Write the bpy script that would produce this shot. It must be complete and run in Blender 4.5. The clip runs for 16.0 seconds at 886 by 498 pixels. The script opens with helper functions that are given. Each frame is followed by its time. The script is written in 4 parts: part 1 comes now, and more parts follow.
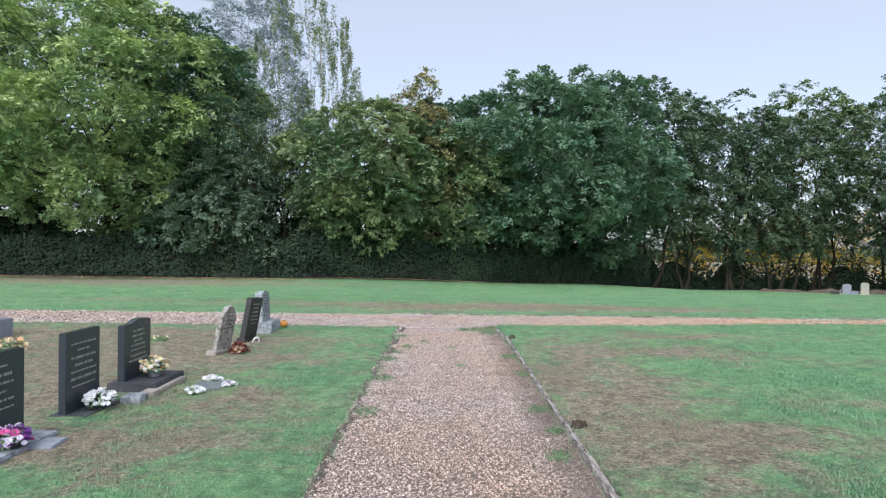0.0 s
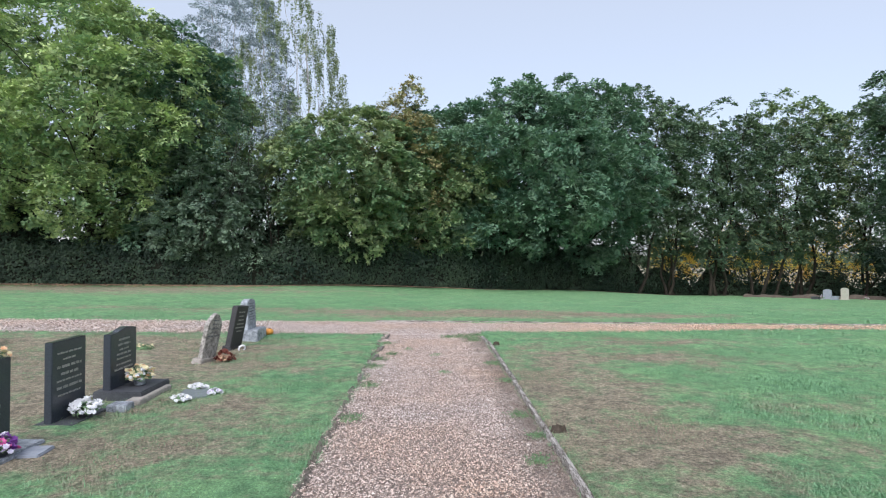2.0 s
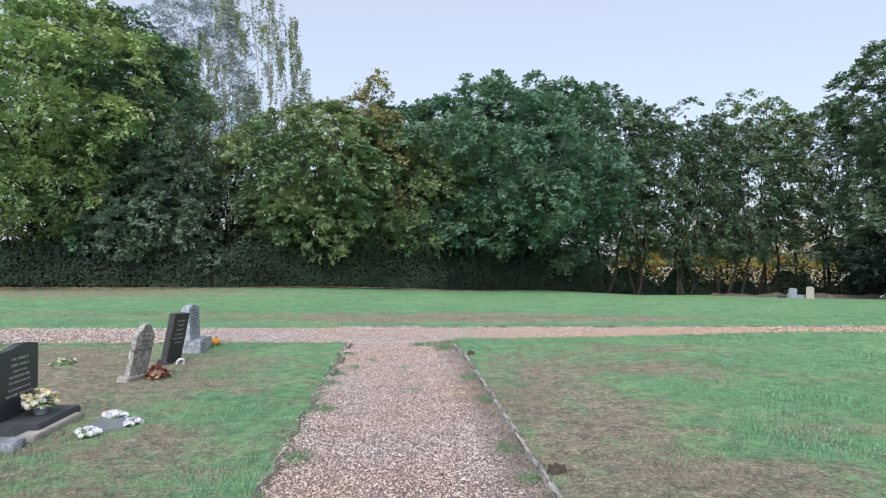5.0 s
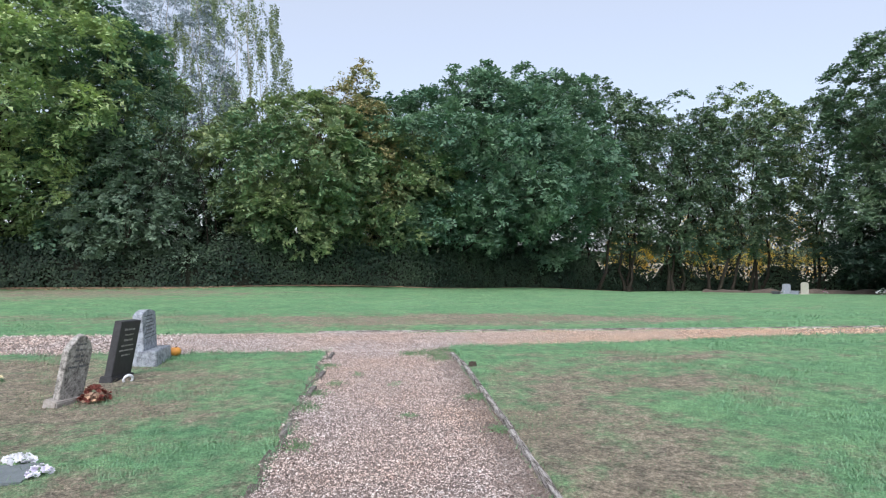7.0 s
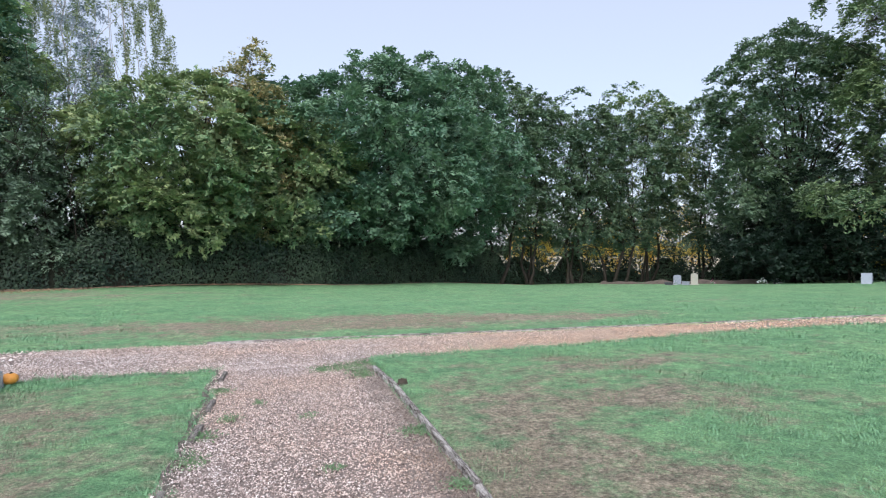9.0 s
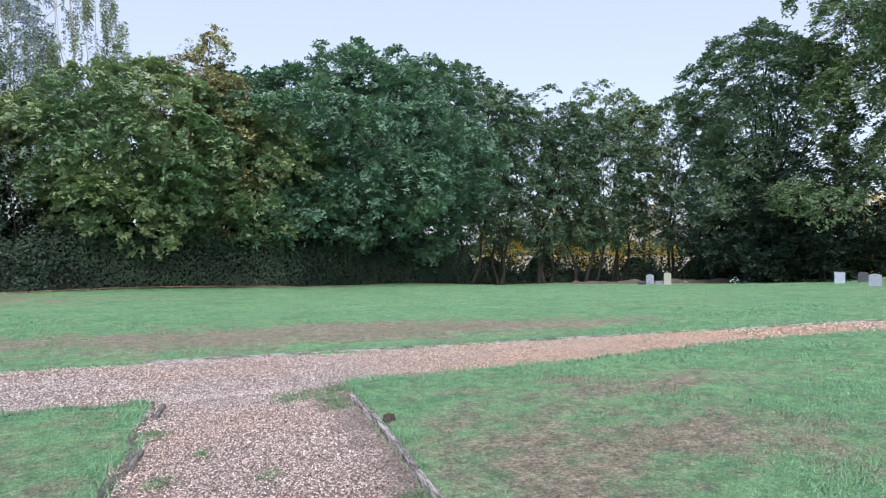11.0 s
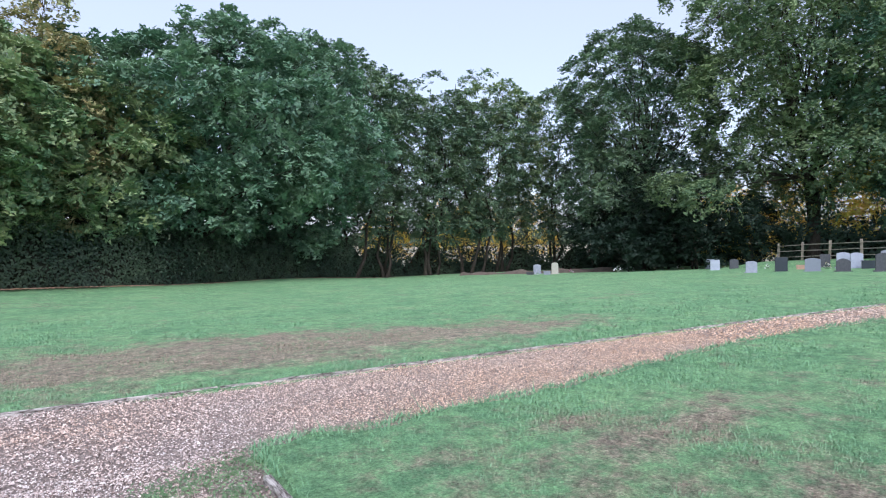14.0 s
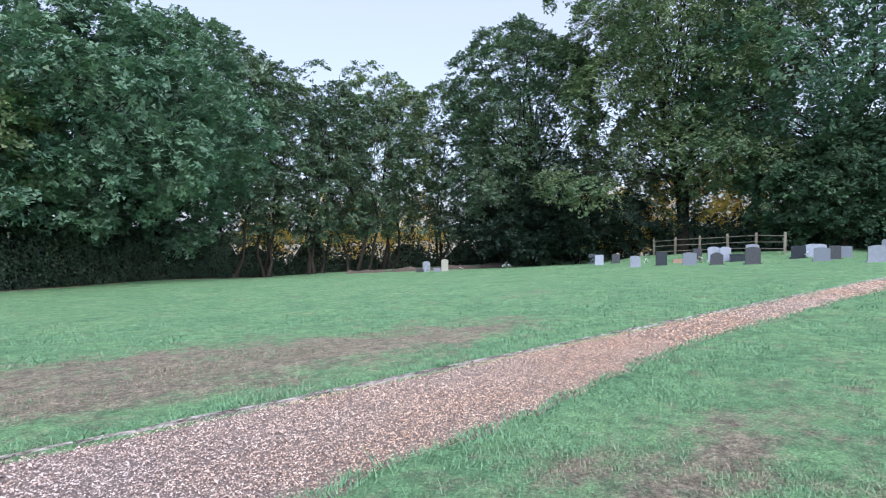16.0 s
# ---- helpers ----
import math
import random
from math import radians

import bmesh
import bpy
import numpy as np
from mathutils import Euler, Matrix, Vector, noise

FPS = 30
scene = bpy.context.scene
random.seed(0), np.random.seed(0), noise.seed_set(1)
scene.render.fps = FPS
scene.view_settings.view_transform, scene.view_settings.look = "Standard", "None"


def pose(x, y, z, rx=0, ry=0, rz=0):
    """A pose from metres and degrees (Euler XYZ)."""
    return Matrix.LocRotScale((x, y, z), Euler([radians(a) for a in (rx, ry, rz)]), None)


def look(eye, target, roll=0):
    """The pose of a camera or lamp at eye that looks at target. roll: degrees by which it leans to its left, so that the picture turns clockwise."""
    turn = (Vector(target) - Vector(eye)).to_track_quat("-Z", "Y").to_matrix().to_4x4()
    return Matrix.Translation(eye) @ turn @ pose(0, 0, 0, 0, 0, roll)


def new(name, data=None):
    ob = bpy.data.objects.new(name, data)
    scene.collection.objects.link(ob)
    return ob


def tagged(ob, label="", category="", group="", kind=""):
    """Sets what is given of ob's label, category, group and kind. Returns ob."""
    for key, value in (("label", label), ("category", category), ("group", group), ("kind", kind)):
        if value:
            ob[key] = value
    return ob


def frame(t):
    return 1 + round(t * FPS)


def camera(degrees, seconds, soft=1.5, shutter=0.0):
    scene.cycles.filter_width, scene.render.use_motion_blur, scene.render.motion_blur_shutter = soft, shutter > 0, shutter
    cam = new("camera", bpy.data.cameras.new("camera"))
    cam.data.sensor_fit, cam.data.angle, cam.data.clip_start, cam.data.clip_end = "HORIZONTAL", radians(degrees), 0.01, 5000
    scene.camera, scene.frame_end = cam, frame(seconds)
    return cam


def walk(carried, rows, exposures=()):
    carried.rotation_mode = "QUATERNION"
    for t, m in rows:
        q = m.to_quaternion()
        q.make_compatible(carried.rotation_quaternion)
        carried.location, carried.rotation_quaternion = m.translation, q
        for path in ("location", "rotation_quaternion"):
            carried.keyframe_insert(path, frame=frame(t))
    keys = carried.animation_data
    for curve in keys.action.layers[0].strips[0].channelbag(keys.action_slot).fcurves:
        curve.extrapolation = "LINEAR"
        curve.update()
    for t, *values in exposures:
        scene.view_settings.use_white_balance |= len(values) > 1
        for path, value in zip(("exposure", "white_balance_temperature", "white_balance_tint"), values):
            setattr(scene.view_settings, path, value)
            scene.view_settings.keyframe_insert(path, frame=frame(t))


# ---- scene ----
cam = camera(71.1, 16.0, soft=1.15)
# seconds, x, y, z, then the turn in degrees
PATH = [
    (0, 0.000, 0.000, 1.620, 89.64, -0.70, -0.00),
    (0.5, -0.026, -0.117, 1.647, 89.13, -0.40, -2.00),
    (1, -0.006, -0.173, 1.665, 89.39, -0.33, -1.96),
    (1.5, 0.011, -0.169, 1.663, 90.07, -0.57, -1.77),
    (2, 0.038, -0.131, 1.647, 90.24, -0.58, -1.20),
    (2.5, 0.043, -0.120, 1.646, 90.19, -0.35, -0.64),
    (3, 0.062, -0.069, 1.636, 90.29, -0.50, -0.31),
    (3.5, 0.020, 0.126, 1.634, 90.25, -0.41, 0.08),
    (4, 0.018, 0.356, 1.640, 90.08, -0.46, -1.95),
    (4.5, 0.049, 0.672, 1.634, 90.29, -0.44, -3.58),
    (7, 0.001, 2.366, 1.596, 90.02, -0.18, -5.57),
    (7.5, -0.020, 2.760, 1.582, 89.67, -0.00, -8.78),
    (8, -0.087, 3.118, 1.589, 89.67, -0.13, -9.76),
    (8.5, -0.131, 3.460, 1.592, 89.56, 0.07, -12.46),
    (9, -0.116, 3.864, 1.578, 89.53, 0.19, -14.93),
    (11.5, 0.031, 5.660, 1.580, 89.39, 0.28, -20.45),
    (12, 0.068, 6.072, 1.570, 88.95, 0.58, -26.11),
    (12.5, 0.053, 6.465, 1.562, 89.01, 0.55, -26.19),
    (13, 0.064, 6.845, 1.576, 88.80, 0.40, -28.25),
    (13.5, 0.119, 7.254, 1.587, 88.65, 0.55, -29.00),
    (14, 0.115, 7.603, 1.580, 88.56, 0.63, -29.44),
    (14.5, 0.178, 7.957, 1.566, 88.70, 0.67, -33.55),
    (15, 0.271, 8.328, 1.580, 88.28, 0.86, -37.36),
    (15.5, 0.300, 8.689, 1.571, 88.17, 1.04, -40.17),
    (16, 0.350, 9.053, 1.556, 88.14, 0.77, -40.51),
]
walk(cam, [(t, pose(x, y, z, rx, ry, rz)) for t, x, y, z, rx, ry, rz in PATH], [(0.0, 0.88, 6300, 10), (9.0, 0.95, 6200, 12), (16.0, 1.08, 5850, 16)])

# ---- world, sun ----
SUN_AZ, SUN_EL = radians(198.0), radians(45.0)   # azimuth clockwise from +y
world = bpy.data.worlds.new("evening_sky")
scene.world = world
world.use_nodes = True
wn, wl = world.node_tree.nodes, world.node_tree.links
sky = wn.new("ShaderNodeTexSky")
sky.sky_type = "NISHITA"
sky.sun_disc = False
sky.sun_elevation, sky.sun_rotation = SUN_EL, SUN_AZ
sky.air_density, sky.dust_density, sky.ozone_density = 0.75, 2.5, 2.2
wn["Background"].inputs["Strength"].default_value = 0.15
veil = wn.new("ShaderNodeMix")          # thin even cloud over the blue
veil.data_type = "RGBA"
veil.inputs[0].default_value, veil.inputs[7].default_value = 0.56, (3.2, 3.21, 3.2, 1)
wl.new(sky.outputs[0], veil.inputs[6])
wl.new(veil.outputs[2], wn["Background"].inputs["Color"])

sun_data = bpy.data.lights.new("sun", "SUN")
sun_data.energy, sun_data.angle, sun_data.color = 1.3, radians(55.0), (1.0, 0.98, 0.97)
sun = new("sun", sun_data)
sun.matrix_world = look((60 * math.sin(SUN_AZ), 60 * math.cos(SUN_AZ), 60 * math.tan(SUN_EL)), (0, 0, 0))


# ---- materials ----
def mat(name):
    m = bpy.data.materials.new(name)
    m.use_nodes = True
    return m, m.node_tree.nodes, m.node_tree.links, m.node_tree.nodes["Principled BSDF"]


def noise_node(n, l, scale, detail=4.0, rough=0.6, stretch=None):
    co = n.new("ShaderNodeTexCoord")
    t = n.new("ShaderNodeTexNoise")
    t.inputs["Scale"].default_value, t.inputs["Detail"].default_value, t.inputs["Roughness"].default_value = scale, detail, rough
    if stretch:
        mp = n.new("ShaderNodeMapping")
        mp.inputs["Scale"].default_value = stretch
        l.new(co.outputs["Object"], mp.inputs["Vector"])
        l.new(mp.outputs[0], t.inputs["Vector"])
    else:
        l.new(co.outputs["Object"], t.inputs["Vector"])
    return t.outputs["Fac"]


def ramp(n, l, fac, *stops):
    r = n.new("ShaderNodeValToRGB")
    e = r.color_ramp.elements
    while len(e) < len(stops):
        e.new(0.5)
    for el, (p, c) in zip(e, stops):
        el.position, el.color = p, (*c, 1)
    l.new(fac, r.inputs["Fac"])
    return r.outputs["Color"]


def mix(n, l, fac, a, b, kind="MIX"):
    m = n.new("ShaderNodeMix")
    m.data_type, m.blend_type = "RGBA", kind
    for sock, v in ((m.inputs[0], fac), (m.inputs[6], a), (m.inputs[7], b)):
        if hasattr(v, "links"):
            l.new(v, sock)
        elif isinstance(v, tuple):
            sock.default_value = (*v, 1)
        else:
            sock.default_value = v
    return m.outputs[2]


def bump(n, l, height, bsdf, strength=0.4, dist=0.02):
    b = n.new("ShaderNodeBump")
    b.inputs["Strength"].default_value, b.inputs["Distance"].default_value = strength, dist
    l.new(height, b.inputs["Height"])
    l.new(b.outputs[0], bsdf.inputs["Normal"])


def plain(name, lo, hi, scale=20, rough=0.8, strength=0.3, dist=0.01, stretch=None, spec=0.5, metal=0.0, fine=6.0, sharp=0.18):
    """Two colours mixed by a coarse and a fine noise, with relief."""
    m, n, l, b = mat(name)
    a = noise_node(n, l, scale, 5, 0.65, stretch)
    f = noise_node(n, l, scale * fine, 3, 0.6, stretch)
    c = ramp(n, l, a, (0.5 - sharp, lo), (0.5 + sharp, hi))
    c = mix(n, l, 0.35, c, ramp(n, l, f, (0.48 - sharp, lo), (0.52 + sharp, hi)))
    l.new(c, b.inputs["Base Color"])
    b.inputs["Roughness"].default_value, b.inputs["Specular IOR Level"].default_value, b.inputs["Metallic"].default_value = rough, spec, metal
    bump(n, l, f, b, strength, dist)
    return m


def leaf_mat(name, *cols, glow=0.2, patch=0.35):
    """Leaves: each island has its own shade, patches over the crown lean to another colour; light passes through."""
    m, n, l, b = mat(name)
    geo = n.new("ShaderNodeNewGeometry")
    cols = [tuple(v * 1.9 * k + 0.46 * sum(col) / 3 for v, k in zip(col, (1.0, 1.0, 1.2))) for col in cols]
    k = len(cols)
    c = ramp(n, l, geo.outputs["Random Per Island"], *[(i / max(1, k - 1), col) for i, col in enumerate(cols)])
    big = noise_node(n, l, patch, 2, 0.5)
    c2 = ramp(n, l, big, (0.40, cols[0]), (0.62, cols[-1]))
    c = mix(n, l, 0.45, c, c2)
    mid = ramp(n, l, noise_node(n, l, 1.3, 3, 0.6), (0.35, (0.72, 0.74, 0.76)), (0.65, (1.25, 1.22, 1.12)))
    c = mix(n, l, 0.8, c, mid, "MULTIPLY")
    l.new(c, b.inputs["Base Color"])
    b.inputs["Roughness"].default_value, b.inputs["Specular IOR Level"].default_value = 0.55, 0.35
    tr = n.new("ShaderNodeBsdfTranslucent")
    l.new(mix(n, l, 1.0, c, (0.95, 1.0, 0.75), "MULTIPLY"), tr.inputs["Color"])
    ms = n.new("ShaderNodeMixShader")
    ms.inputs[0].default_value = glow
    l.new(b.outputs[0], ms.inputs[1])
    l.new(tr.outputs[0], ms.inputs[2])
    l.new(ms.outputs[0], n["Material Output"].inputs["Surface"])
    return m


def turf_mat(name, blades):
    """Lawn: green where the attribute dry is low, straw and bare earth where it is high."""
    m, n, l, b = mat(name)
    at = n.new("ShaderNodeAttribute")
    at.attribute_name = "dry"
    if blades:
        geo = n.new("ShaderNodeNewGeometry")
        green = ramp(n, l, geo.outputs["Random Per Island"], (0.0, (0.125, 0.255, 0.14)), (0.5, (0.185, 0.365, 0.20)), (1.0, (0.25, 0.44, 0.245)))
        straw = ramp(n, l, geo.outputs["Random Per Island"], (0.0, (0.24, 0.175, 0.14)), (0.55, (0.36, 0.275, 0.225)), (0.78, (0.43, 0.34, 0.275)), (0.8, (0.13, 0.25, 0.12)), (1.0, (0.16, 0.30, 0.14)))
    else:
        green = ramp(n, l, noise_node(n, l, 0.9, 6, 0.7), (0.36, (0.14, 0.33, 0.175)), (0.5, (0.225, 0.445, 0.225)), (0.66, (0.325, 0.535, 0.27)))
        green = mix(n, l, 0.45, green, ramp(n, l, noise_node(n, l, 30, 8, 0.85), (0.38, (0.085, 0.19, 0.09)), (0.64, (0.29, 0.52, 0.27))))
        straw = ramp(n, l, noise_node(n, l, 24, 8, 0.8), (0.36, (0.17, 0.125, 0.105)), (0.5, (0.36, 0.275, 0.23)), (0.65, (0.58, 0.47, 0.40)))
    wob = mix(n, l, 0.3, noise_node(n, l, 1.9, 9, 0.75, (0.95, 1.05, 1)), noise_node(n, l, 11, 6, 0.8))
    add = n.new("ShaderNodeMath")
    add.operation = "MULTIPLY_ADD"
    l.new(wob, add.inputs[0])
    add.inputs[1].default_value = 4.4
    l.new(at.outputs["Fac"], add.inputs[2])
    fac = n.new("ShaderNodeMapRange")
    fac.inputs["To Max"].default_value = 0.86
    fac.inputs["From Min"].default_value, fac.inputs["From Max"].default_value = 2.45, 3.15
    l.new(add.outputs[0], fac.inputs["Value"])
    c = mix(n, l, fac.outputs[0], green, straw)
    if not blades:
        fine = ramp(n, l, noise_node(n, l, 45, 5, 0.8), (0.36, (0.45, 0.45, 0.42)), (0.64, (1.45, 1.45, 1.4)))
        c = mix(n, l, 0.85, c, fine, "MULTIPLY")
        mid = ramp(n, l, noise_node(n, l, 6, 6, 0.72), (0.38, (0.58, 0.60, 0.62)), (0.62, (1.36, 1.32, 1.28)))
        c = mix(n, l, 0.75, c, mid, "MULTIPLY")
    l.new(c, b.inputs["Base Color"])
    b.inputs["Roughness"].default_value, b.inputs["Specular IOR Level"].default_value = 0.8, 0.2
    if not blades:
        bump(n, l, noise_node(n, l, 45, 6, 0.8), b, 0.9, 0.04)
    return m


M = {
    "turf": turf_mat("turf", False),
    "blades": turf_mat("grass_blades", True),
    "gravel_bed": plain("gravel_bed", (0.14, 0.11, 0.095), (0.46, 0.38, 0.34), 34, 0.9, 0.9, 0.02),
    "kerb": plain("weathered_kerb", (0.085, 0.072, 0.062), (0.60, 0.56, 0.53), 7, 0.95, 0.9, 0.015, (0.7, 6, 3), fine=4.0, spec=0.1, sharp=0.1),
    "old_board": plain("rotted_board", (0.045, 0.04, 0.035), (0.42, 0.39, 0.36), 9, 0.95, 0.9, 0.015, (0.7, 4, 3), fine=4.0, spec=0.1),
    "bark": plain("bark", (0.022, 0.018, 0.014), (0.075, 0.062, 0.048), 6, 0.95, 0.9, 0.05, (2, 2, 0.5)),
    "birch_bark": plain("birch_bark", (0.16, 0.15, 0.14), (0.62, 0.60, 0.57), 5, 0.8, 0.4, 0.02, (1, 1, 2.5)),
    # base lifted and blued to imitate the sky reflected in the polish
    "black_granite": plain("black_granite", (0.028, 0.034, 0.046), (0.052, 0.060, 0.078), 60, 0.2, 0.05, 0.002),
    "grey_granite": plain("grey_granite", (0.10, 0.11, 0.13), (0.50, 0.54, 0.60), 14, 0.55, 0.2, 0.003, sharp=0.12),
    "slate": plain("dark_slate", (0.035, 0.038, 0.045), (0.09, 0.095, 0.11), 14, 0.6, 0.3, 0.004),
    "blue_granite": plain("blue_grey_granite", (0.15, 0.17, 0.21), (0.24, 0.27, 0.32), 45, 0.5, 0.2, 0.002),
    "slate_tablet": plain("worn_slate_tablet", (0.10, 0.12, 0.13), (0.22, 0.25, 0.26), 16, 0.6, 0.3, 0.003),
    "charcoal": plain("charcoal_slate", (0.018, 0.018, 0.02), (0.055, 0.055, 0.06), 14, 0.6, 0.3, 0.004),
    "lichen_stone": plain("lichen_stone", (0.07, 0.066, 0.06), (0.56, 0.53, 0.49), 16, 0.95, 0.7, 0.012, fine=3.0, sharp=0.12),
    "pale_stone": plain("pale_stone", (0.21, 0.23, 0.28), (0.35, 0.38, 0.44), 9, 0.85, 0.3, 0.005),
    "white_stone": plain("white_stone", (0.30, 0.33, 0.41), (0.43, 0.47, 0.55), 7, 0.7, 0.2, 0.004),
    "cream_stone": plain("cream_stone", (0.32, 0.31, 0.26), (0.46, 0.45, 0.385), 9, 0.85, 0.3, 0.005),
    "concrete": plain("concrete", (0.26, 0.235, 0.21), (0.50, 0.46, 0.42), 12, 0.9, 0.5, 0.006),
    "gilt": plain("faded_lettering", (0.24, 0.235, 0.225), (0.42, 0.41, 0.39), 40, 0.7, 0.1, 0.001),
    "dark_letter": plain("dark_lettering", (0.07, 0.075, 0.085), (0.16, 0.165, 0.18), 40, 0.8, 0.1, 0.001),
    "white_petal": plain("white_petal", (0.74, 0.75, 0.78), (0.88, 0.88, 0.90), 50, 0.6, 0.2, 0.003),
    "cream_petal": plain("cream_petal", (0.72, 0.60, 0.30), (0.85, 0.80, 0.62), 50, 0.6, 0.2, 0.003),
    "peach_petal": plain("peach_petal", (0.72, 0.38, 0.18), (0.82, 0.62, 0.42), 50, 0.6, 0.2, 0.003),
    "pink_petal": plain("pink_petal", (0.62, 0.05, 0.28), (0.80, 0.22, 0.50), 50, 0.6, 0.2, 0.003),
    "purple_petal": plain("purple_petal", (0.12, 0.02, 0.22), (0.30, 0.10, 0.42), 50, 0.6, 0.2, 0.003),
    "lilac_petal": plain("lilac_petal", (0.62, 0.56, 0.74), (0.82, 0.80, 0.88), 50, 0.6, 0.2, 0.003),
    "red_heather": plain("dried_russet_heather", (0.09, 0.02, 0.018), (0.26, 0.075, 0.05), 60, 0.9, 0.2, 0.004),
    "orange": plain("orange_glaze", (0.62, 0.25, 0.04), (0.78, 0.36, 0.07), 12, 0.5, 0.2, 0.004),
    "fence_wood": plain("silvered_fence_wood", (0.22, 0.19, 0.15), (0.46, 0.41, 0.34), 6, 0.85, 0.5, 0.006, (3, 3, 0.7)),
    "earth": plain("bare_earth", (0.07, 0.055, 0.043), (0.20, 0.16, 0.13), 3.5, 0.95, 0.9, 0.04),
    "soil": plain("dark_soil", (0.04, 0.03, 0.022), (0.15, 0.115, 0.09), 30, 0.95, 0.9, 0.02),
    "edge_soil": plain("gritty_edge_soil", (0.07, 0.06, 0.05), (0.27, 0.235, 0.205), 26, 0.95, 0.9, 0.02),
    # near-black: the shade inside the hedge is put into its core's colour
    "hedge_core": plain("hedge_core_shade", (0.008, 0.010, 0.006), (0.028, 0.030, 0.018), 6, 0.95, 0.8, 0.05),
    "far_wood": plain("far_woodland", (0.03, 0.05, 0.028), (0.09, 0.11, 0.06), 0.12, 0.95, 0.8, 0.6),
    "box_red": plain("terracotta_box", (0.36, 0.20, 0.14), (0.58, 0.40, 0.32), 12, 0.85, 0.3, 0.005),
    "weed": leaf_mat("weed_leaves", (0.05, 0.10, 0.04), (0.11, 0.19, 0.075)),
    "litter": leaf_mat("fallen_leaves", (0.07, 0.04, 0.025), (0.20, 0.12, 0.07), (0.30, 0.18, 0.09), glow=0.1),
    "maple": leaf_mat("maple_leaves", (0.072, 0.135, 0.052), (0.14, 0.215, 0.075), (0.27, 0.315, 0.105)),
    # almost black green, the gloom under the canopy painted into the leaves
    "dark": leaf_mat("shade_dark_leaves", (0.010, 0.026, 0.014), (0.024, 0.046, 0.024)),
    "oak": leaf_mat("oak_leaves", (0.030, 0.08, 0.045), (0.054, 0.12, 0.062), (0.092, 0.155, 0.076)),
    "sallow": leaf_mat("grey_green_leaves", (0.048, 0.085, 0.05), (0.095, 0.14, 0.08)),
    "birch": leaf_mat("birch_leaves", (0.05, 0.085, 0.04), (0.09, 0.125, 0.055), (0.13, 0.15, 0.06)),
    "silver": leaf_mat("silvery_leaves", (0.10, 0.135, 0.14), (0.17, 0.205, 0.215)),
    "field_maple": leaf_mat("yellowing_leaves", (0.045, 0.10, 0.042), (0.088, 0.15, 0.055), (0.175, 0.20, 0.07)),
    "russet": leaf_mat("turning_leaves", (0.07, 0.11, 0.042), (0.13, 0.15, 0.052), (0.25, 0.175, 0.062)),
    # autumn gold, over-bright so that the colour itself gives a backlit glow
    "gold": leaf_mat("backlit_golden_leaves", (0.40, 0.35, 0.06), (0.66, 0.50, 0.07), (0.62, 0.36, 0.05), glow=0.55),
    "alder": leaf_mat("alder_leaves", (0.027, 0.062, 0.035), (0.052, 0.100, 0.048), (0.094, 0.140, 0.060)),
    # dark green, lowered further to paint in the shade below the crowns
    "hedge": leaf_mat("shaded_hedge_leaves", (0.006, 0.017, 0.0095), (0.015, 0.034, 0.017), (0.034, 0.055, 0.026)),
    "cherry": leaf_mat("big_tree_leaves", (0.034, 0.070, 0.030), (0.062, 0.108, 0.040), (0.115, 0.155, 0.050)),
    "conifer_light": leaf_mat("light_conifer_sprays", (0.016, 0.045, 0.022), (0.035, 0.08, 0.035), (0.06, 0.11, 0.045)),
    # evergreen darkened to near black for the shade beneath the big trees
    "conifer": leaf_mat("shade_dark_sprays", (0.004, 0.014, 0.008), (0.014, 0.030, 0.015)),
}


def soiled(n, l, c):
    """Soil and moss trodden in along the path's kerb, broken up by noise."""
    co = n.new("ShaderNodeTexCoord")
    xyz = n.new("ShaderNodeSeparateXYZ")
    l.new(co.outputs["Object"], xyz.inputs[0])
    wob = n.new("ShaderNodeMath")
    wob.operation = "MULTIPLY_ADD"
    l.new(noise_node(n, l, 2.5, 6, 0.7), wob.inputs[0])
    wob.inputs[1].default_value = 0.9
    l.new(xyz.outputs["X"], wob.inputs[2])
    east = n.new("ShaderNodeMapRange")
    east.inputs["From Min"].default_value, east.inputs["From Max"].default_value = 1.12, 1.55
    east.inputs["To Max"].default_value = 0.7
    l.new(wob.outputs[0], east.inputs["Value"])
    south = n.new("ShaderNodeMapRange")          # only along the lane, not on the crossing
    south.inputs["From Min"].default_value, south.inputs["From Max"].default_value = 12.6, 11.6
    l.new(xyz.outputs["Y"], south.inputs["Value"])
    both = n.new("ShaderNodeMath")
    both.operation = "MULTIPLY"
    l.new(east.outputs[0], both.inputs[0])
    l.new(south.outputs[0], both.inputs[1])
    return mix(n, l, both.outputs[0], c, (0.11, 0.09, 0.07))


